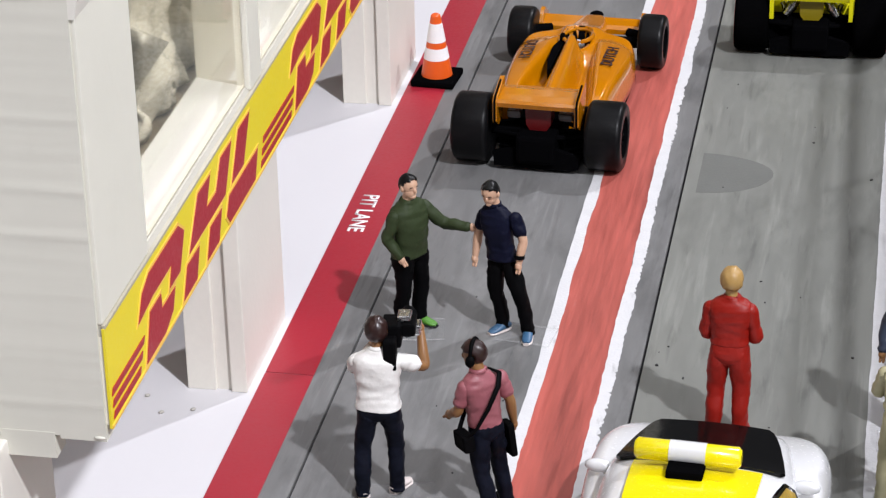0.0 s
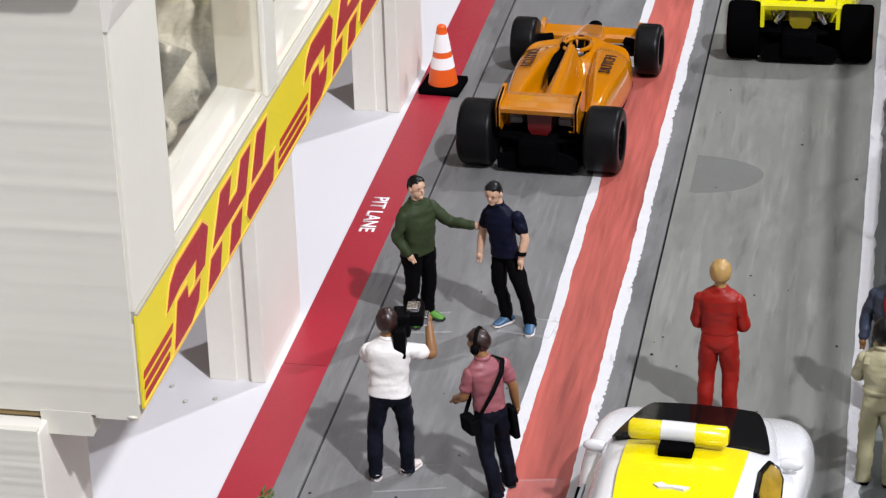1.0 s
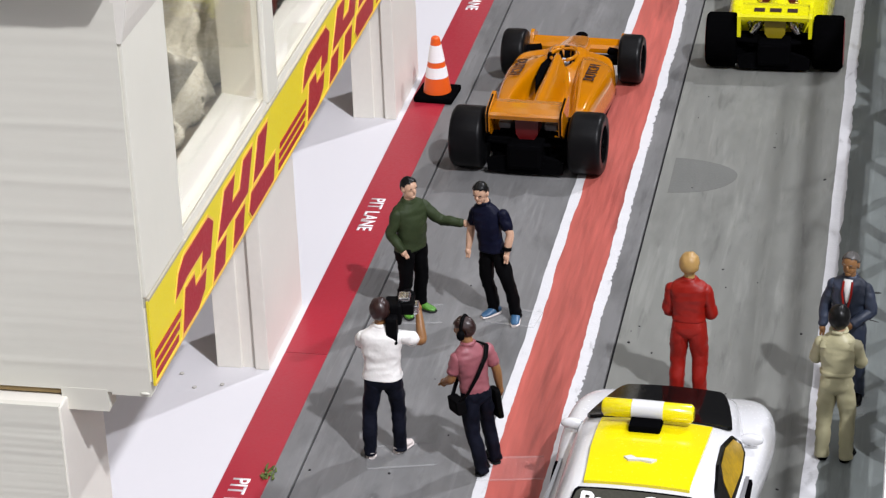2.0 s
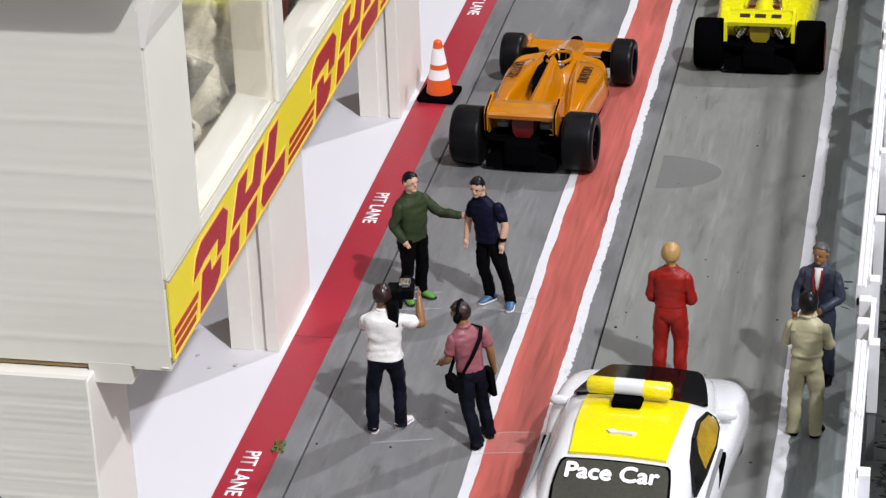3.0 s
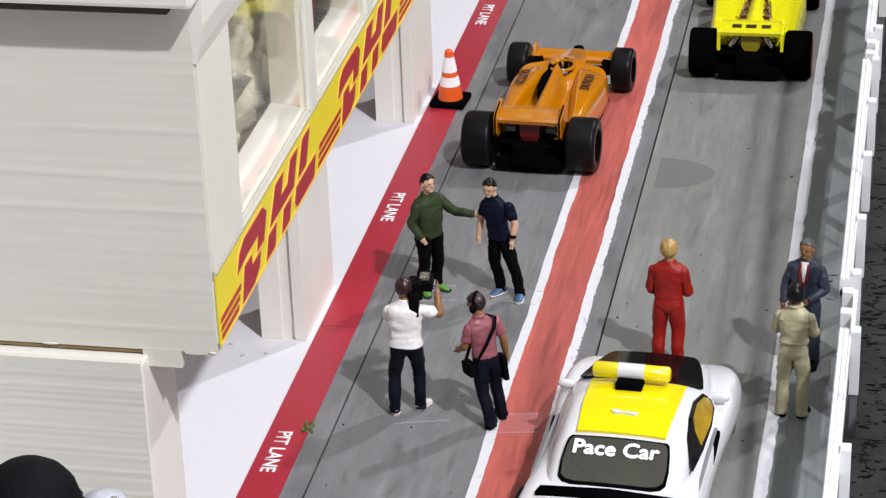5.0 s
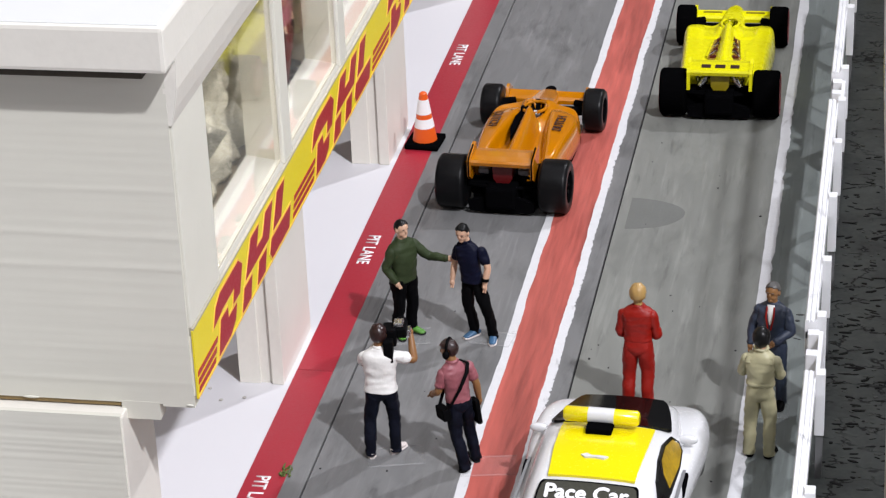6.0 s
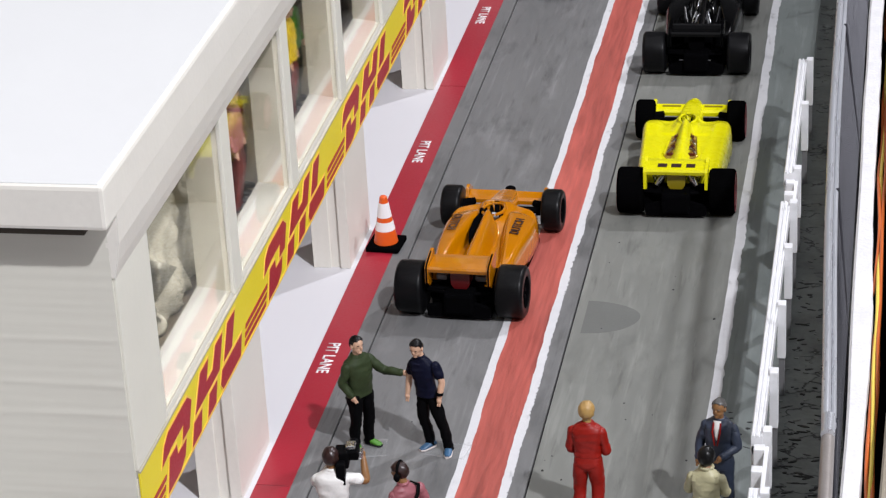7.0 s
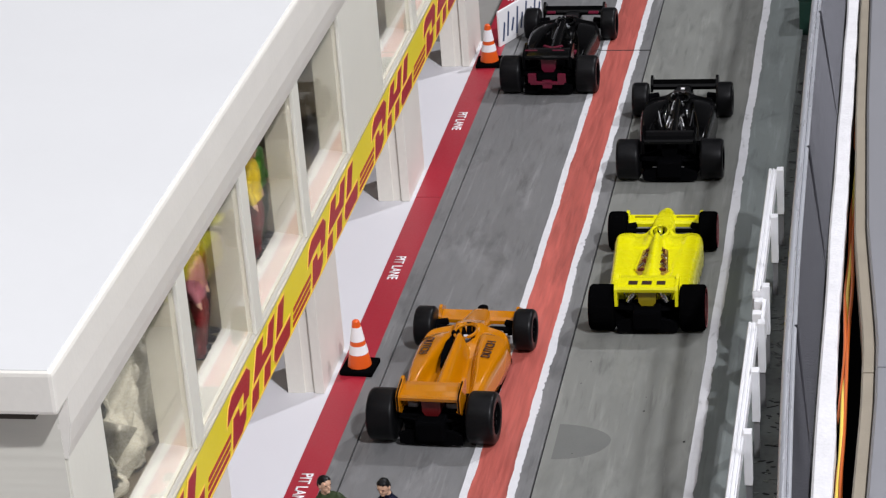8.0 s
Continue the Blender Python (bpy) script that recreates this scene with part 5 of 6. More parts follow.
def blazer_front(bm, P):
    tube(bm, [P(0, 1.28, 22.5), P(0, 1.72, 21.2), P(0, 1.95, 19.6), P(0, 2.0, 18.4)], [(0.75, 0.2), (0.7, 0.2), (0.42, 0.2), (0.1, 0.1)], 7, 12, side=(1, 0, 0))
    for s in (-1, 1):
        tube(bm, [P(s * 0.7, 1.5, 22.2), P(s * 0.75, 2.2, 20.4), P(s * 0.25, 2.45, 17.6)], [(0.18, 0.12), (0.2, 0.14), (0.16, 0.12)], 8, 8)


def overall_marks(bm, P):
    tube(bm, [P(0, 0, 15.3), P(0, 0, 15.5), P(0, 0, 15.9), P(0, 0, 16.1)], [(2.45, 1.75), (2.62, 1.92), (2.62, 1.92), (2.45, 1.75)], 0, 24, side=(1, 0, 0))
    limb(bm, [P(1.15 * math.cos(a), 0.1 + 1.1 * math.sin(a), 22.9) for a in [math.pi * (0.55 + 1.9 * k / 10) for k in range(11)]], [0.3] * 11, 0, 8, 2)
    for s in (-1, 1):
        tube(bm, [P(s * 2.0, -1.2, 21.5), P(s * 2.1, -1.5, 20.4)], [(0.5, 0.12), (0.5, 0.12)], 0, 10, side=(1, 0, 0))


figurine((19.5, -45.6, 0), -125, "figurine in a dark green jumper pointing with one arm", GREEN_CLOTH, BLACK_CLOTH, SHOE_GREEN, HAIR_BLACK, build=1.22, height=26.9, belly=0.35, sole=BLACK_CLOTH,
         arms=[[(-3.8, 0.4, 20.8), (-6.2, 2.6, 17.6), (-7.0, 6.6, 17.4)], [(3.9, 0, 20.8), (5.2, -0.6, 17.0), (3.2, 1.3, 13.8)]], feet=((-1.7, 0.6, -15), (1.7, -0.2, 25)), head_turn=-5, hem=13.4)
figurine((36.0, -45.6, 0), 165, "figurine in a navy t-shirt with lowered head", NAVY_CLOTH, BLACK_CLOTH, SHOE_BLUE, HAIR_BLACK, sole=SHOE_WHITE, sleeve=1, build=0.92, height=26.8, lean=(3.7, 0.4), head_drop=0.8,
         arms=[[(-3.5, 0, 20.9), (-4.6, 0.1, 17.0), (-3.4, 1.3, 13.4)], [(3.6, 0, 20.9), (5.2, -0.5, 17.0), (4.4, 0.8, 13.0)]], feet=((-2.6, 0.4, -18), (2.0, -0.2, 30)), extra=watch)
figurine((24.8, -95.0, 0), 6, "figurine in a white t-shirt shouldering a black camera", WHITE_CLOTH, JEANS, SHOE_WHITE, HAIR_BROWN, SKIN_TAN, sleeve=1, build=1.14, height=28.4, hat=0.12,
         arms=[[(-3.7, 0.2, 20.8), (-4.2, 2.4, 18.0), (-0.6, 4.4, 21.2)], [(3.7, 0.2, 20.9), (7.4, 2.4, 18.6), (5.4, 4.6, 22.6)]], feet=((-2.4, -0.6, -12), (2.1, 0.9, 32)), extra=tv_camera, hem=13.9)
figurine((42.0, -97.4, 0), 42, "figurine in a mauve shirt with headphones and shoulder bags", MAUVE_CLOTH, JEANS, BLACK_CLOTH, HAIR_BROWN, SKIN_TAN, sleeve=1, build=0.98, height=27.2, hem=14.5, lean=(-2.4, 2.1), head_turn=40, head_drop=0.4, hat=0.1,
         arms=[[(-3.7, 0.2, 20.8), (-4.6, 1.2, 16.6), (-3.4, 3.6, 15.0)], [(3.7, 0, 20.8), (4.7, -0.4, 16.8), (4.6, 0.4, 12.8)]], feet=((-1.9, -0.8, 50), (1.9, 1.2, 10)), extra=sound_kit)
figurine((71.6, -71.0, 0), -4, "figurine in a red racing overall with ochre hair", RED_CLOTH, RED_CLOTH, RED_CLOTH, HAIR_BLOND, HAIR_BLOND, legw=1.25, build=1.14, height=27.2, hat=0.22,
         arms=[[(-3.7, 0, 20.8), (-4.4, 0.3, 16.2), (-2.0, 2.6, 14.8)], [(3.7, 0, 20.8), (4.6, 0.3, 16.2), (2.0, 2.6, 15.0)]], feet=((-1.9, 0, -10), (1.9, 0, 10)), hem=15.4)
figurine((96.6, -87.3, 0), -6, "figurine in a cream racing overall with black hair", CREAM_CLOTH, CREAM_CLOTH, BLACK_CLOTH, HAIR_BLACK, legw=1.18, build=1.02, height=27.4, hat=0.26, long=0.7,
         arms=[[(-3.6, 0, 20.8), (-4.4, 1.0, 17.2), (-0.8, 2.8, 17.6)], [(3.6, 0, 20.8), (4.4, 1.0, 17.2), (0.8, 2.8, 18.0)]], feet=((-1.9, 0, -14), (1.9, 0, 14)), hem=15.4, extra=overall_marks)
figurine((97.6, -67.5, 0), 168, "figurine in a blue-grey blazer over a white shirt", BLAZER, BLAZER, BLACK_CLOTH, HAIR_GREY, SKIN_TAN, build=1.08, height=27.4, hem=12.0,
         arms=[[(-3.7, 0, 20.8), (-4.8, 0.6, 17.0), (-1.2, 3.2, 15.4)], [(3.7, 0, 20.8), (4.8, -0.2, 17.0), (4.0, 1.2, 13.4)]], extra=blazer_front, head_turn=-8)
# a larger black cap on a grey stand, beside the layered block
cap = thing("black_cap", "black stitched cap on a grey stand beside the block", "cap", (-12.6, -194.0, 0))
bm = bmesh.new()
tube(bm, [(0, 0, 0), (0, 0, 1.2), (0, 0, 1.4), (0, 0, 35.0)], [7.5, 7.5, 4.5, 4.5], n=20)
part("stand", bm, GREY_PL, cap, "grey round stand")
bm = bmesh.new()
tube(bm, [(0, 0, z) for z in (33.5, 35.0, 37.4, 37.8, 40.4, 42.4, 43.8, 44.6, 44.9)], [8.3, 8.4, 8.3, 8.0, 7.3, 5.9, 4.0, 1.9, 0.5], n=32)
part("crown", bm, BLACK_CAP, cap)
for k in range(30):
    a = 2 * math.pi * k / 30
    part("stitch", boxm(-0.45, 0.45, -0.12, 0.12, -0.1, 0.1, bev=0.05), GREY_PL, cap, "", (8.15 * math.cos(a), 8.15 * math.sin(a), 37.6)).rotation_euler = (0, 0, a + math.pi / 2)
bm = bmesh.new()
ball(bm, (8.4, -0.5, 38.4), (1.4, 1.2, 1.3))
part("toggle", bm, BLACK_CAP, cap, "round black toggle")
post = thing("grey_knob", "grey rounded knob with a bright metal stud", "knob", (-1.0, -193.0, 0))
bm = bmesh.new()
tube(bm, [(0, 0, 0), (0, 0, 1.0), (0, 0, 1.2), (0, 0, 34.0), (0, 0, 37.0), (0, 0, 39.0), (0, 0, 39.6)], [5, 5, 3.0, 3.2, 4.0, 3.0, 1.0], n=20)
part("stem", bm, PALE_GREY, post)
bm = bmesh.new()
ball(bm, (1.8, -0.5, 39.0), (0.9, 0.7, 0.6))
part("stud", bm, CHROME, post, "bright metal stud")
for at, w, d, rz in (((20.5, -47, 0), 9, 7, 10), ((38.0, -46.0, 0), 9, 6, -8), ((27.2, -96.0, 0), 11, 7, 14), ((45.6, -97.6, 0), 11, 7, 10), ((97.4, -70.5, 0), 8, 6, 0)):
    stand(at, w, d, rz)

# figurines behind the windows
for at, rz, lab, top, leg, h in (((-0.6, -54.5), -85, "figurine in a pink shirt behind the window", MAUVE_CLOTH, DARK_RED, HAIR_BROWN),
                                 ((-2.2, -46.5), -80, "figurine in a dark red shirt behind the window", DARK_RED, JEANS, HAIR_BLACK),
                                 ((-0.6, -6.0), -85, "figurine in an ochre shirt behind the window", AMBER, DARK_RED, HAIR_BLACK),
                                 ((-1.6, 1.5), -95, "figurine in a light green shirt behind the window", SHOE_GREEN, GREEN_CLOTH, HAIR_BROWN)):
    figurine((at[0], at[1], 60.0), rz, lab, top, leg, BLACK_CLOTH, h, height=27.5)

# ---- cones ----


def cone(at, rz):
    c = thing("traffic_cone", "orange and white striped traffic cone on a black base", "traffic cone", at, rz, "traffic cones by the pit lane")
    part("base", boxm(-4.3, 4.3, -4.3, 4.3, 0.15, 1.5, bev=0.45), BLACK, c, "square black base")
    prof = [(1.5, 3.05), (5.0, 2.45), (7.3, 2.02), (8.5, 1.82), (12.2, 1.18), (13.6, 0.95)]
    for i, (z, r) in enumerate(prof[:-1]):
        z1, r1 = prof[i + 1]
        bm = bmesh.new()
        grow = 0.05 if i in (1, 3) else 0.0
        tube(bm, [(0, 0, z), (0, 0, z1)], [r + grow, r1 + grow], n=26)
        part("band", bm, LETTER if i in (1, 3) else CONE_ORANGE, c)
    bm = bmesh.new()
    ball(bm, (0, 0, 13.5), (0.97, 0.97, 0.6))
    part("tip", bm, CONE_ORANGE, c)
    return c


cone((5.2, 53.6, 0), -4)
cone((5.2, 270.0, 0), 3)

# ---- barrier beside the lane ----
def barrier(y0, y1, x, posts):
    """A tall white panel with a ridged cap, stiffened on its outer side by narrow upright plates."""
    b = thing("guard_rail", "tall white plastic guard rail with narrow upright plates", "guard rail", (x, y0, 0), 0, "guard rails beside the lane")
    n = y1 - y0
    part("panel", boxm(0.0, 0.9, 0, n, 12.0, 17.6, bev=0.1), FENCE, b)
    cap_rail = prism(bmesh.new(), [(-0.05, 16.0), (-0.05, 19.7), (0.15, 20.0), (0.65, 20.0), (0.72, 19.6), (0.95, 19.6), (1.02, 20.0), (1.45, 20.0), (1.52, 19.7), (1.85, 19.7), (1.95, 20.0), (2.25, 19.9), (2.25, 16.0)], "y", 0, n)
    part("cap", cap_rail, FENCE, b, "ridged white cap")
    for y in posts:
        p = part("post", boxm(2.2, 4.0, -1.0, 1.6, 7.6, 20.7, bev=0.15), FENCE, b, "", (0, y - y0, 0))
        part("foot", boxm(2.5, 3.8, -0.6, 1.0, -2.1, 7.7), GREY_PL, p, "grey foot below the plate")
    return b


for y0, y1, posts in ((-420, -292, (-400, -360, -320)), (-290, -200, (-280, -240, -210)), (-199, -89, (-192, -163, -133, -91)), (-69, 43, (-67.5, -43, -12, 17, 41.5)), (60, 136, (61.5, 103, 134))):
    barrier(y0, y1, 104.0 + (0.8 if y1 < -80 else 0.0), posts)
for y0, y1, x in ((43.4, 59.6, 104.4), (-88.6, -69.4, 104.6)):
    g = thing("rail_joint", "white open joint piece between guard rails", "rail joint", (x, y0, 0), 0, "rail joints")
    n = y1 - y0
    part("panel", boxm(0, 0.8, 0, n, 10.0, 14.0, bev=0.1), FENCE, g)
    part("leg", boxm(0.6, 1.8, n / 2 - 0.8, n / 2 + 0.8, 0.05, 13.0), GREY_PL, g)
    for y in (0.0, n / 2 - 1.2, n - 2.4):
        part("bar", boxm(0, 2.2, y, y + 2.4, 12.9, 18.4, bev=0.2), FENCE, g)
    part("side_plate", boxm(2.1, 3.0, 0, n, 9.0, 18.0, bev=0.15), FENCE, g)

# ---- catch fence, side board, cables and outer panel ----
RAIL = mat("brushed_aluminium", (0.62, 0.63, 0.66), 0.3, metal=0.6, var=0.06, scale=0.2, fine=0.8, stretch=(1, 0.05, 1), bump=0.05)
POLE = mat("brown_grey_pole", (0.30, 0.27, 0.25), 0.35, metal=0.3, var=0.1)
MESH = mat("grey_wire", (0.035, 0.035, 0.042), 0.4, metal=0.4, var=0.1, bump=0.0)
BOARD = mat("white_foam_edge", (0.70, 0.69, 0.69), 0.7, var=0.08, scale=0.25, fine=1.0, bump=0.5)
OUTER = mat("grey_outer_panel", (0.42, 0.42, 0.44), 0.35, metal=0.5, var=0.05, scale=0.02, bump=0.02)
BROWN = mat("brown_trim", (0.30, 0.26, 0.20), 0.4, var=0.1, scale=0.1)
CABLE = mat("orange_cable", (0.55, 0.12, 0.02), 0.4, var=0.05)
CABLE_Y = mat("yellow_cable", (0.80, 0.62, 0.10), 0.4, var=0.05)


def rail_x(y):
    return float(np.interp(y, [-400, -130, -60, 0, 100, 160, 600], [122.4, 119.6, 117.4, 116.2, 115.4, 115.2, 115.2]))


def along(y0, y1, step, fx, fz):
    n = max(2, int((y1 - y0) / step))
    return [(fx(y0 + (y1 - y0) * i / n), y0 + (y1 - y0) * i / n, fz(y0 + (y1 - y0) * i / n)) for i in range(n + 1)]


fence = thing("catch_fence", "tall wire-mesh catch fence with pale metal top rails", "fence", (0, 0, -2))
up = 2.0
bm = bmesh.new()
p = along(-134, 640, 20, lambda y: rail_x(y) + 0.75, lambda y: 60 + up)
tube(bm, p, [0.8] * len(p), n=12)
part("top_rail", bm, RAIL, fence, "pale metal top rail")
bm = bmesh.new()
p = along(-134, 640, 20, lambda y: rail_x(y) + 2.0, lambda y: 59.4 + up)
tube(bm, p, [0.5] * len(p), n=10)
part("inner_rail", bm, RAIL, fence)
bm = bmesh.new()
p = along(-420, -133, 20, lambda y: rail_x(y) + 1.2, lambda y: 59.2 + up)
tube(bm, p, [1.15] * len(p), n=12)
part("near_pole", bm, POLE, fence, "brown-grey pole")
bm = bmesh.new()
p = [(rail_x(-134) + 1.2, -137.5, 60 + up), (rail_x(-134) + 1.2, -131.5, 60 + up)]
tube(bm, p, [1.2, 1.2], n=12)
part("sleeve", bm, RAIL, fence)
for y in range(-132, 620, 94):
    bm = bmesh.new()
    tube(bm, [(121.8, y, -6 + up), (121.6, y, 30 + up), (rail_x(y) + 2.4, y, 60 + up)], [0.5, 0.4, 0.4], n=8)
    part("fence_post", bm, MESH, fence)
# woven wires between the rail and the board, one sheet of many thin wires
verts, faces = [], []


def wire(a, b, r=0.10):
    a, b = Vector(a), Vector(b)
    d = (b - a).normalized()
    u = d.orthogonal().normalized()
    v = d.cross(u)
    k = len(verts)
    for q in (a, b):
        for s in range(3):
            an = 2 * math.pi * s / 3
            verts.append(tuple((q + u * r * math.cos(an) + v * r * math.sin(an)) * MM))
    for s in range(3):
        faces.append((k + s, k + (s + 1) % 3, k + 3 + (s + 1) % 3, k + 3 + s))


def mesh_at(y, f):
    return (rail_x(y) + 2.2 + (121.9 - rail_x(y) - 2.2) * f, y, 59 + up - 30 * f)


y = -128.0
while y < 560:
    # wires thicken towards the far end: a denser mesh, added to shade the apron
    r = 0.04 + 0.06 * ease(60, 150, y)
    for k in range(4):
        wire(mesh_at(y, k / 4), mesh_at(y + 4.5, (k + 1) / 4), r)
        wire(mesh_at(y + 4.5, k / 4), mesh_at(y, (k + 1) / 4), r)
    y += 1.15
for k in range(1, 20):
    for yy in range(-128, 560, 43):
        wire(mesh_at(yy, k / 20), mesh_at(yy + 43, k / 20), 0.05)
me = bpy.data.meshes.new("wire_mesh")
me.from_pydata(verts, [], faces)
me.materials.append(MESH)
part("wire_mesh", me, None, fence, "dark woven wire mesh")["kind"] = "stuff"

# white foam side board with an uneven top
rnd = random.Random(21)
bm = bmesh.new()
rows = []
for i in range(205):
    y = -420 + 5.2 * i
    w = noise.noise((y * 0.02, 3.1, 0))
    a, b, t = 122.4 + 0.5 * w, 126.0 + 0.9 * noise.noise((y * 0.013, 9.0, 2)) + 0.3 * rnd.random(), 30 + 0.5 * noise.noise((y * 0.05, 1, 1))
    rows.append([bm.verts.new(q) for q in ((a, y, -6), (a, y, t - 0.4), (a + 0.5, y, t), (b - 0.4, y, t), (b, y, t - 0.5), (b, y, -6))])
for p, q in zip(rows, rows[1:]):
    for c in range(6):
        bm.faces.new((p[c], q[c], q[(c + 1) % 6], p[(c + 1) % 6]))
bm.faces.new(rows[0])
bm.faces.new(rows[-1][::-1])
bmesh.ops.recalc_face_normals(bm, faces=bm.faces[:])
solid("side_board", bm, BOARD, "white foam side board with a rough cut top edge", "board")
for j, (m, off, nm) in enumerate(((CABLE, 0.5, "orange"), (CABLE_Y, 1.0, "yellow"), (CABLE, 1.5, "orange"))):
    p = along(-300, 420, 6, lambda y: 126.6 + off + 0.7 * noise.noise((y * 0.03, j, 0)), lambda y: 24.4 + 0.5 * j + 2.6 * noise.noise((y * 0.02, j + 5, 0)))
    bm = bmesh.new()
    tube(bm, p, [0.42] * len(p), n=8)
    solid("cable", bm, m, nm + " plastic cable lying behind the side board", "cable", "cables behind the board")
solid("cable_duct", boxm(126.2, 132.5, -420, 640, -6, 24.2), BLACK, "black duct that carries the cables", "duct")


def trim_x(y):
    return float(np.interp(y, [-420, -120, -20, 10, 70, 150, 220, 640], [124.5, 127.5, 130.0, 130.0, 126.8, 125.4, 125.0, 124.6]))


for y0, y1 in ((-420, -4.2), (-3.6, 640)):
    bm = bmesh.new()
    rows = []
    for i in range(61):
        y = y0 + (y1 - y0) * i / 60
        x = trim_x(y) + 1.6
        rows.append([bm.verts.new(q) for q in ((x, y, 24), (x, y, 31.0), (x + 0.4, y, 31.4), (x + 2.6, y, 31.4), (x + 2.9, y, 30.9), (x + 2.9, y, 24))])
    for p, q in zip(rows, rows[1:]):
        for c in range(6):
            bm.faces.new((p[c], q[c], q[(c + 1) % 6], p[(c + 1) % 6]))
    bm.faces.new(rows[0])
    bm.faces.new(rows[-1][::-1])
    bmesh.ops.recalc_face_normals(bm, faces=bm.faces[:])
    solid("edge_trim", bm, BROWN, "brownish metal edge trim along the display case", "trim", "edge trims")
    bm = bmesh.new()
    rows = []
    for i in range(61):
        y = y0 + (y1 - y0) * i / 60
        x = trim_x(y) + 4.6
        rows.append([bm.verts.new(q) for q in ((x, y, -6), (x, y, 32.2), (x + 0.6, y, 32.8), (x + 60, y, 32.8), (x + 60, y, -6))])
    for p, q in zip(rows, rows[1:]):
        for c in range(5):
            bm.faces.new((p[c], q[c], q[(c + 1) % 5], p[(c + 1) % 5]))
    bm.faces.new(rows[0])
    bm.faces.new(rows[-1][::-1])
    bmesh.ops.recalc_face_normals(bm, faces=bm.faces[:])
    solid("outer_panel", bm, OUTER, "smooth grey metal outer panel of the display case", "panel", "outer panels")

# ---- small things ----
DARK_BIT = mat("dark_chips", (0.016, 0.016, 0.016), 0.8, var=0.3)
GREY_BIT = mat("grey_crumbs", (0.17, 0.18, 0.17), 0.8, var=0.3)
rnd = random.Random(7)


def chips(n, spread, size, seed, z):
    r = random.Random(seed)
    bm = bmesh.new()
    for _ in range(n):
        x, y = r.uniform(*spread[0]), r.uniform(*spread[1])
        a = r.uniform(-0.5, 0.5)
        l, w, h = r.uniform(*size), r.uniform(0.12, 0.4), r.uniform(0.1, 0.3)
        k = 6
        lo, hi = [], []
        for i in range(k):
            t = 2 * math.pi * i / k
            px, py = l * math.cos(t) * r.uniform(0.5, 1), w * math.sin(t) * r.uniform(0.6, 1.2)
            q = (x + px * math.cos(a) - py * math.sin(a), y + px * math.sin(a) + py * math.cos(a))
            lo.append(bm.verts.new((*q, z)))
            hi.append(bm.verts.new((*q, z + h)))
        bm.faces.new(hi)
        for i in range(k):
            bm.faces.new((lo[i], lo[(i + 1) % k], hi[(i + 1) % k], hi[i]))
    return bm


solid("crack_chips", chips(300, ((108, 121), (-220, 60)), (0.35, 2.0), 5, -2.05), DARK_BIT, "dark cracks and chips in the plaster ground", "cracks", kind="stuff")
solid("plaster_crumbs", chips(420, ((104.5, 121), (-260, 320)), (0.3, 1.1), 9, -2.0), GREY_BIT, "grey crumbs on the plaster ground", "crumbs", kind="stuff")
solid("road_specks", chips(22, ((59, 101), (-110, 120)), (0.12, 0.4), 12, -0.1), DARK_BIT, "small dark specks on the painted road", "specks", kind="stuff")
solid("apron_dabs", chips(7, ((96.5, 101.5), (-42, -24)), (0.5, 1.3), 22, -0.02), DARK_BIT, "short dark dabs on the strip by the barrier", "dabs", kind="stuff")
solid("road_specks", chips(9, ((13, 39), (-125, 40)), (0.1, 0.3), 15, -0.1), DARK_BIT, "small dark specks on the pit lane", "specks", kind="stuff")

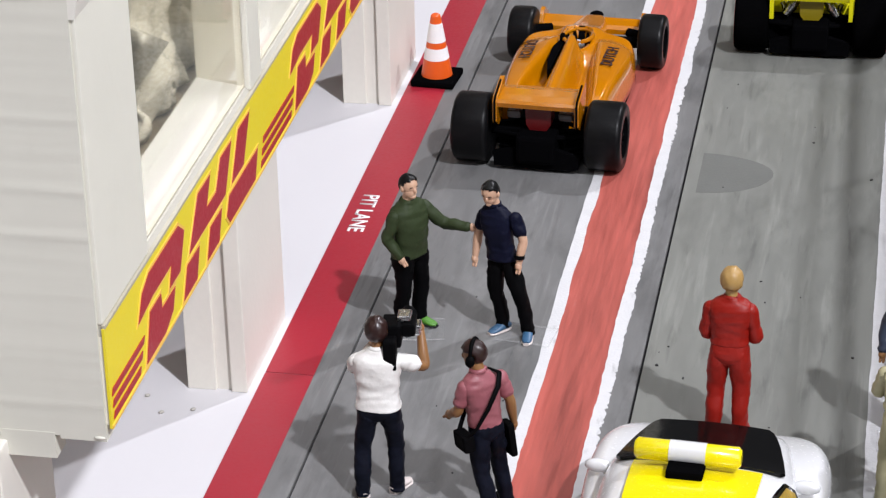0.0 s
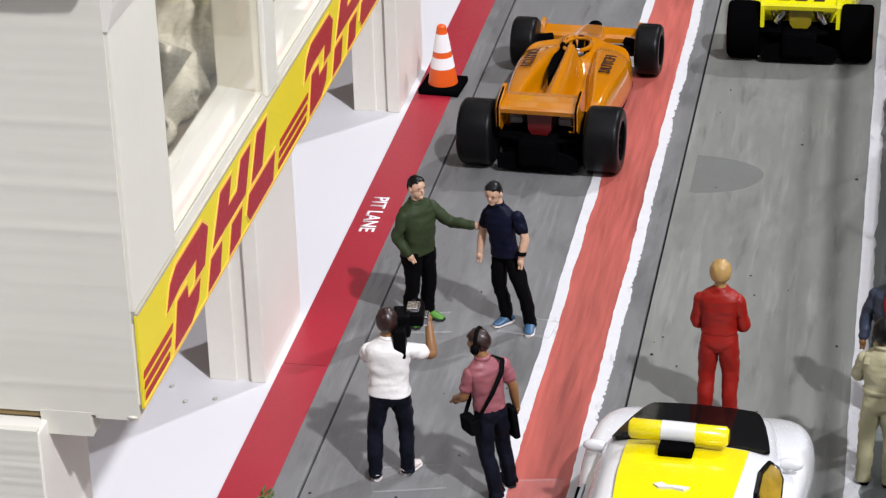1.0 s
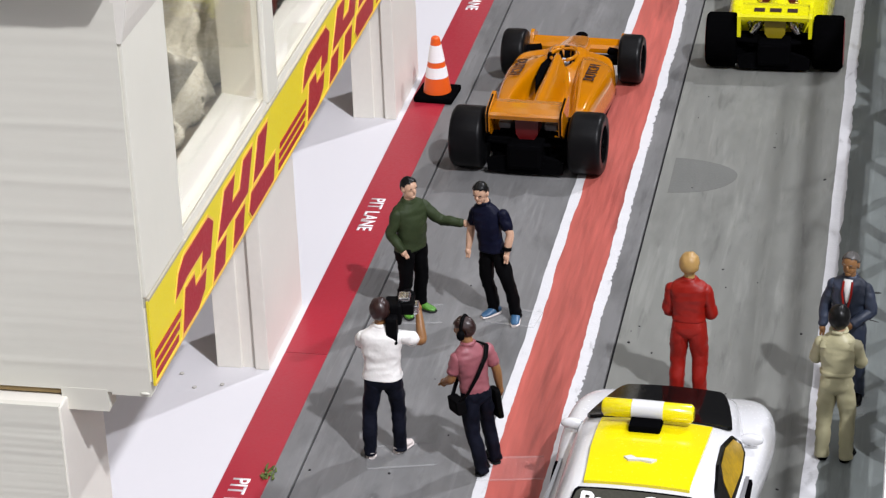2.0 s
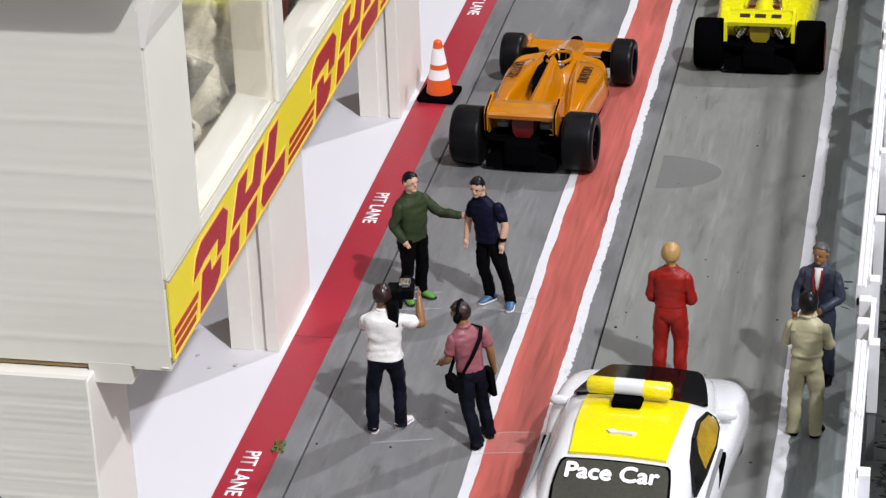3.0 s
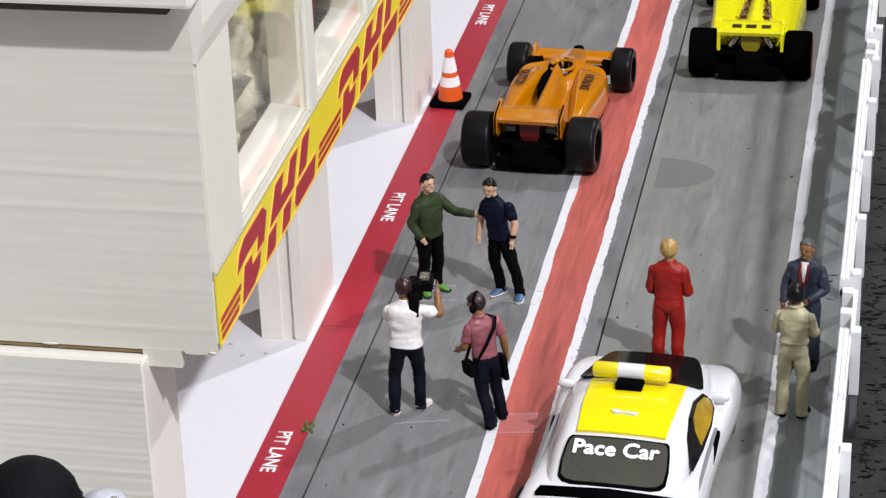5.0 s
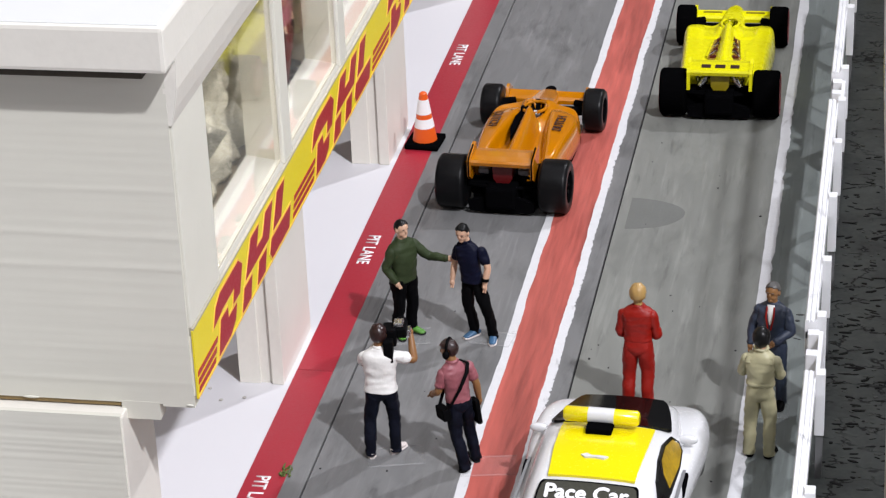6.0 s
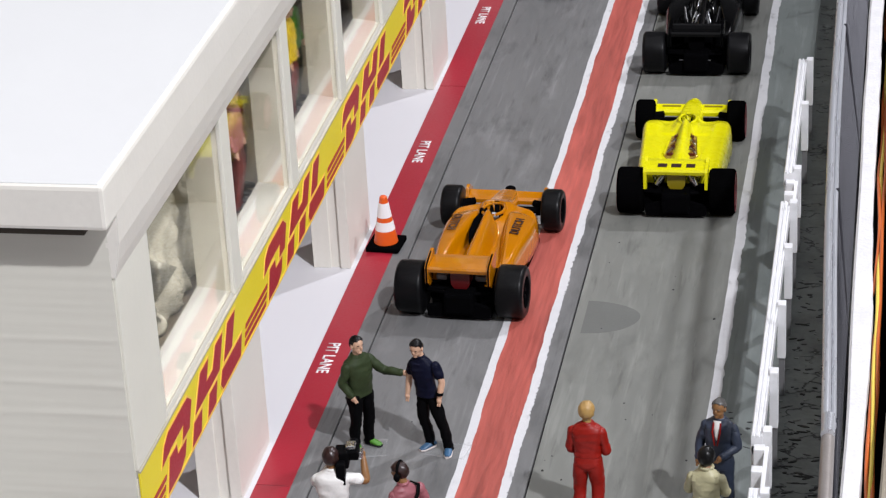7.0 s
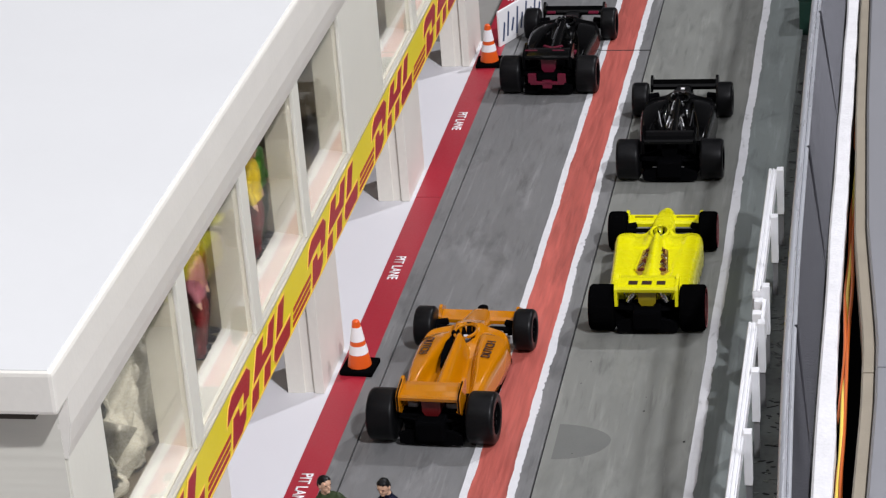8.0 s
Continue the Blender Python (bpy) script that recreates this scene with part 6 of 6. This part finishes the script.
# a flat oval patch on the road, darker than the paint round it
OVAL_PATCH = mat("dull_oval_patch", (0.118, 0.121, 0.112), 0.6, var=0.08, scale=0.1)
bm = bmesh.new()
prism(bm, [(59.6 + 13.0 * math.cos(a) * (1 + 0.03 * math.sin(3 * a)), 18.6 + 8.4 * math.sin(a)) for a in [2 * math.pi * k / 40 for k in range(40)] if 59.6 + 13.0 * math.cos(a) > 57.6], "z", -0.02, 0.03)
solid("stain", bm, OVAL_PATCH, "dull darker oval patch on the painted road", "stain")

MOSS = mat("moss_green", (0.10, 0.14, 0.03), 0.7, var=0.3, fine=2)
bm = bmesh.new()
for k in range(26):
    c = Vector((7.3 + rnd.uniform(-1, 1), -104 + rnd.uniform(-1.8, 1.8), 0.2))
    d = Vector((rnd.uniform(-0.6, 0.6), rnd.uniform(-0.6, 0.6), rnd.uniform(0.3, 1.0)))
    tube(bm, [c, c + d], [0.24, 0.08], n=5)
solid("moss_tuft", bm, MOSS, "tiny green tuft of model moss by the stripe", "moss")
PEB = mat("grey_crumb", (0.42, 0.40, 0.36), 0.8, var=0.2)
for x, y in ((-12.5, -78.0), (-16.0, -73.5), (-8.0, -76.5)):
    bm = bmesh.new()
    ball(bm, (0, 0, 0.25), (0.45, 0.3, 0.25), 0, 8, 6)
    solid("crumb", bm, PEB, "small grey crumb on the white floor", "crumb", "crumbs on the floor", "", (x, y, 0), 30)

# the far display board and the dark green box
NAVY_PRINT = mat("navy_print", (0.05, 0.07, 0.14), 0.4, var=0.1)
brd = thing("display_board", "white display board with dark blue printed bars", "board", (6.0, 286, 0), -24)
part("panel", boxm(-0.4, 0.4, 0, 27, 0, 12.5, bev=0.25), LETTER, brd)
for k in range(9):
    u = 1.6 + 2.8 * k
    part("mark", prism(bmesh.new(), [(u, 1.6 + k % 3), (u + 0.9, 1.4 + k % 3), (u + 2.2, 7.5 + k % 2 * 3), (u + 1.4, 8.0 + k % 2 * 3)], "x", 0.35, 0.5), NAVY_PRINT, brd)
GREEN_BOX = mat("dark_green_plastic", (0.012, 0.05, 0.035), 0.5, var=0.1)
bx = thing("green_box", "dark green plastic box beside the catch fence", "box", (108.5, 306, -2), 0)
part("tub", boxm(-3.4, 3.4, -6, 6, 0, 12, bev=0.6), GREEN_BOX, bx)
part("lid", boxm(-3.7, 3.7, -6.3, 6.3, 12, 13, bev=0.4), GREEN_BOX, bx)
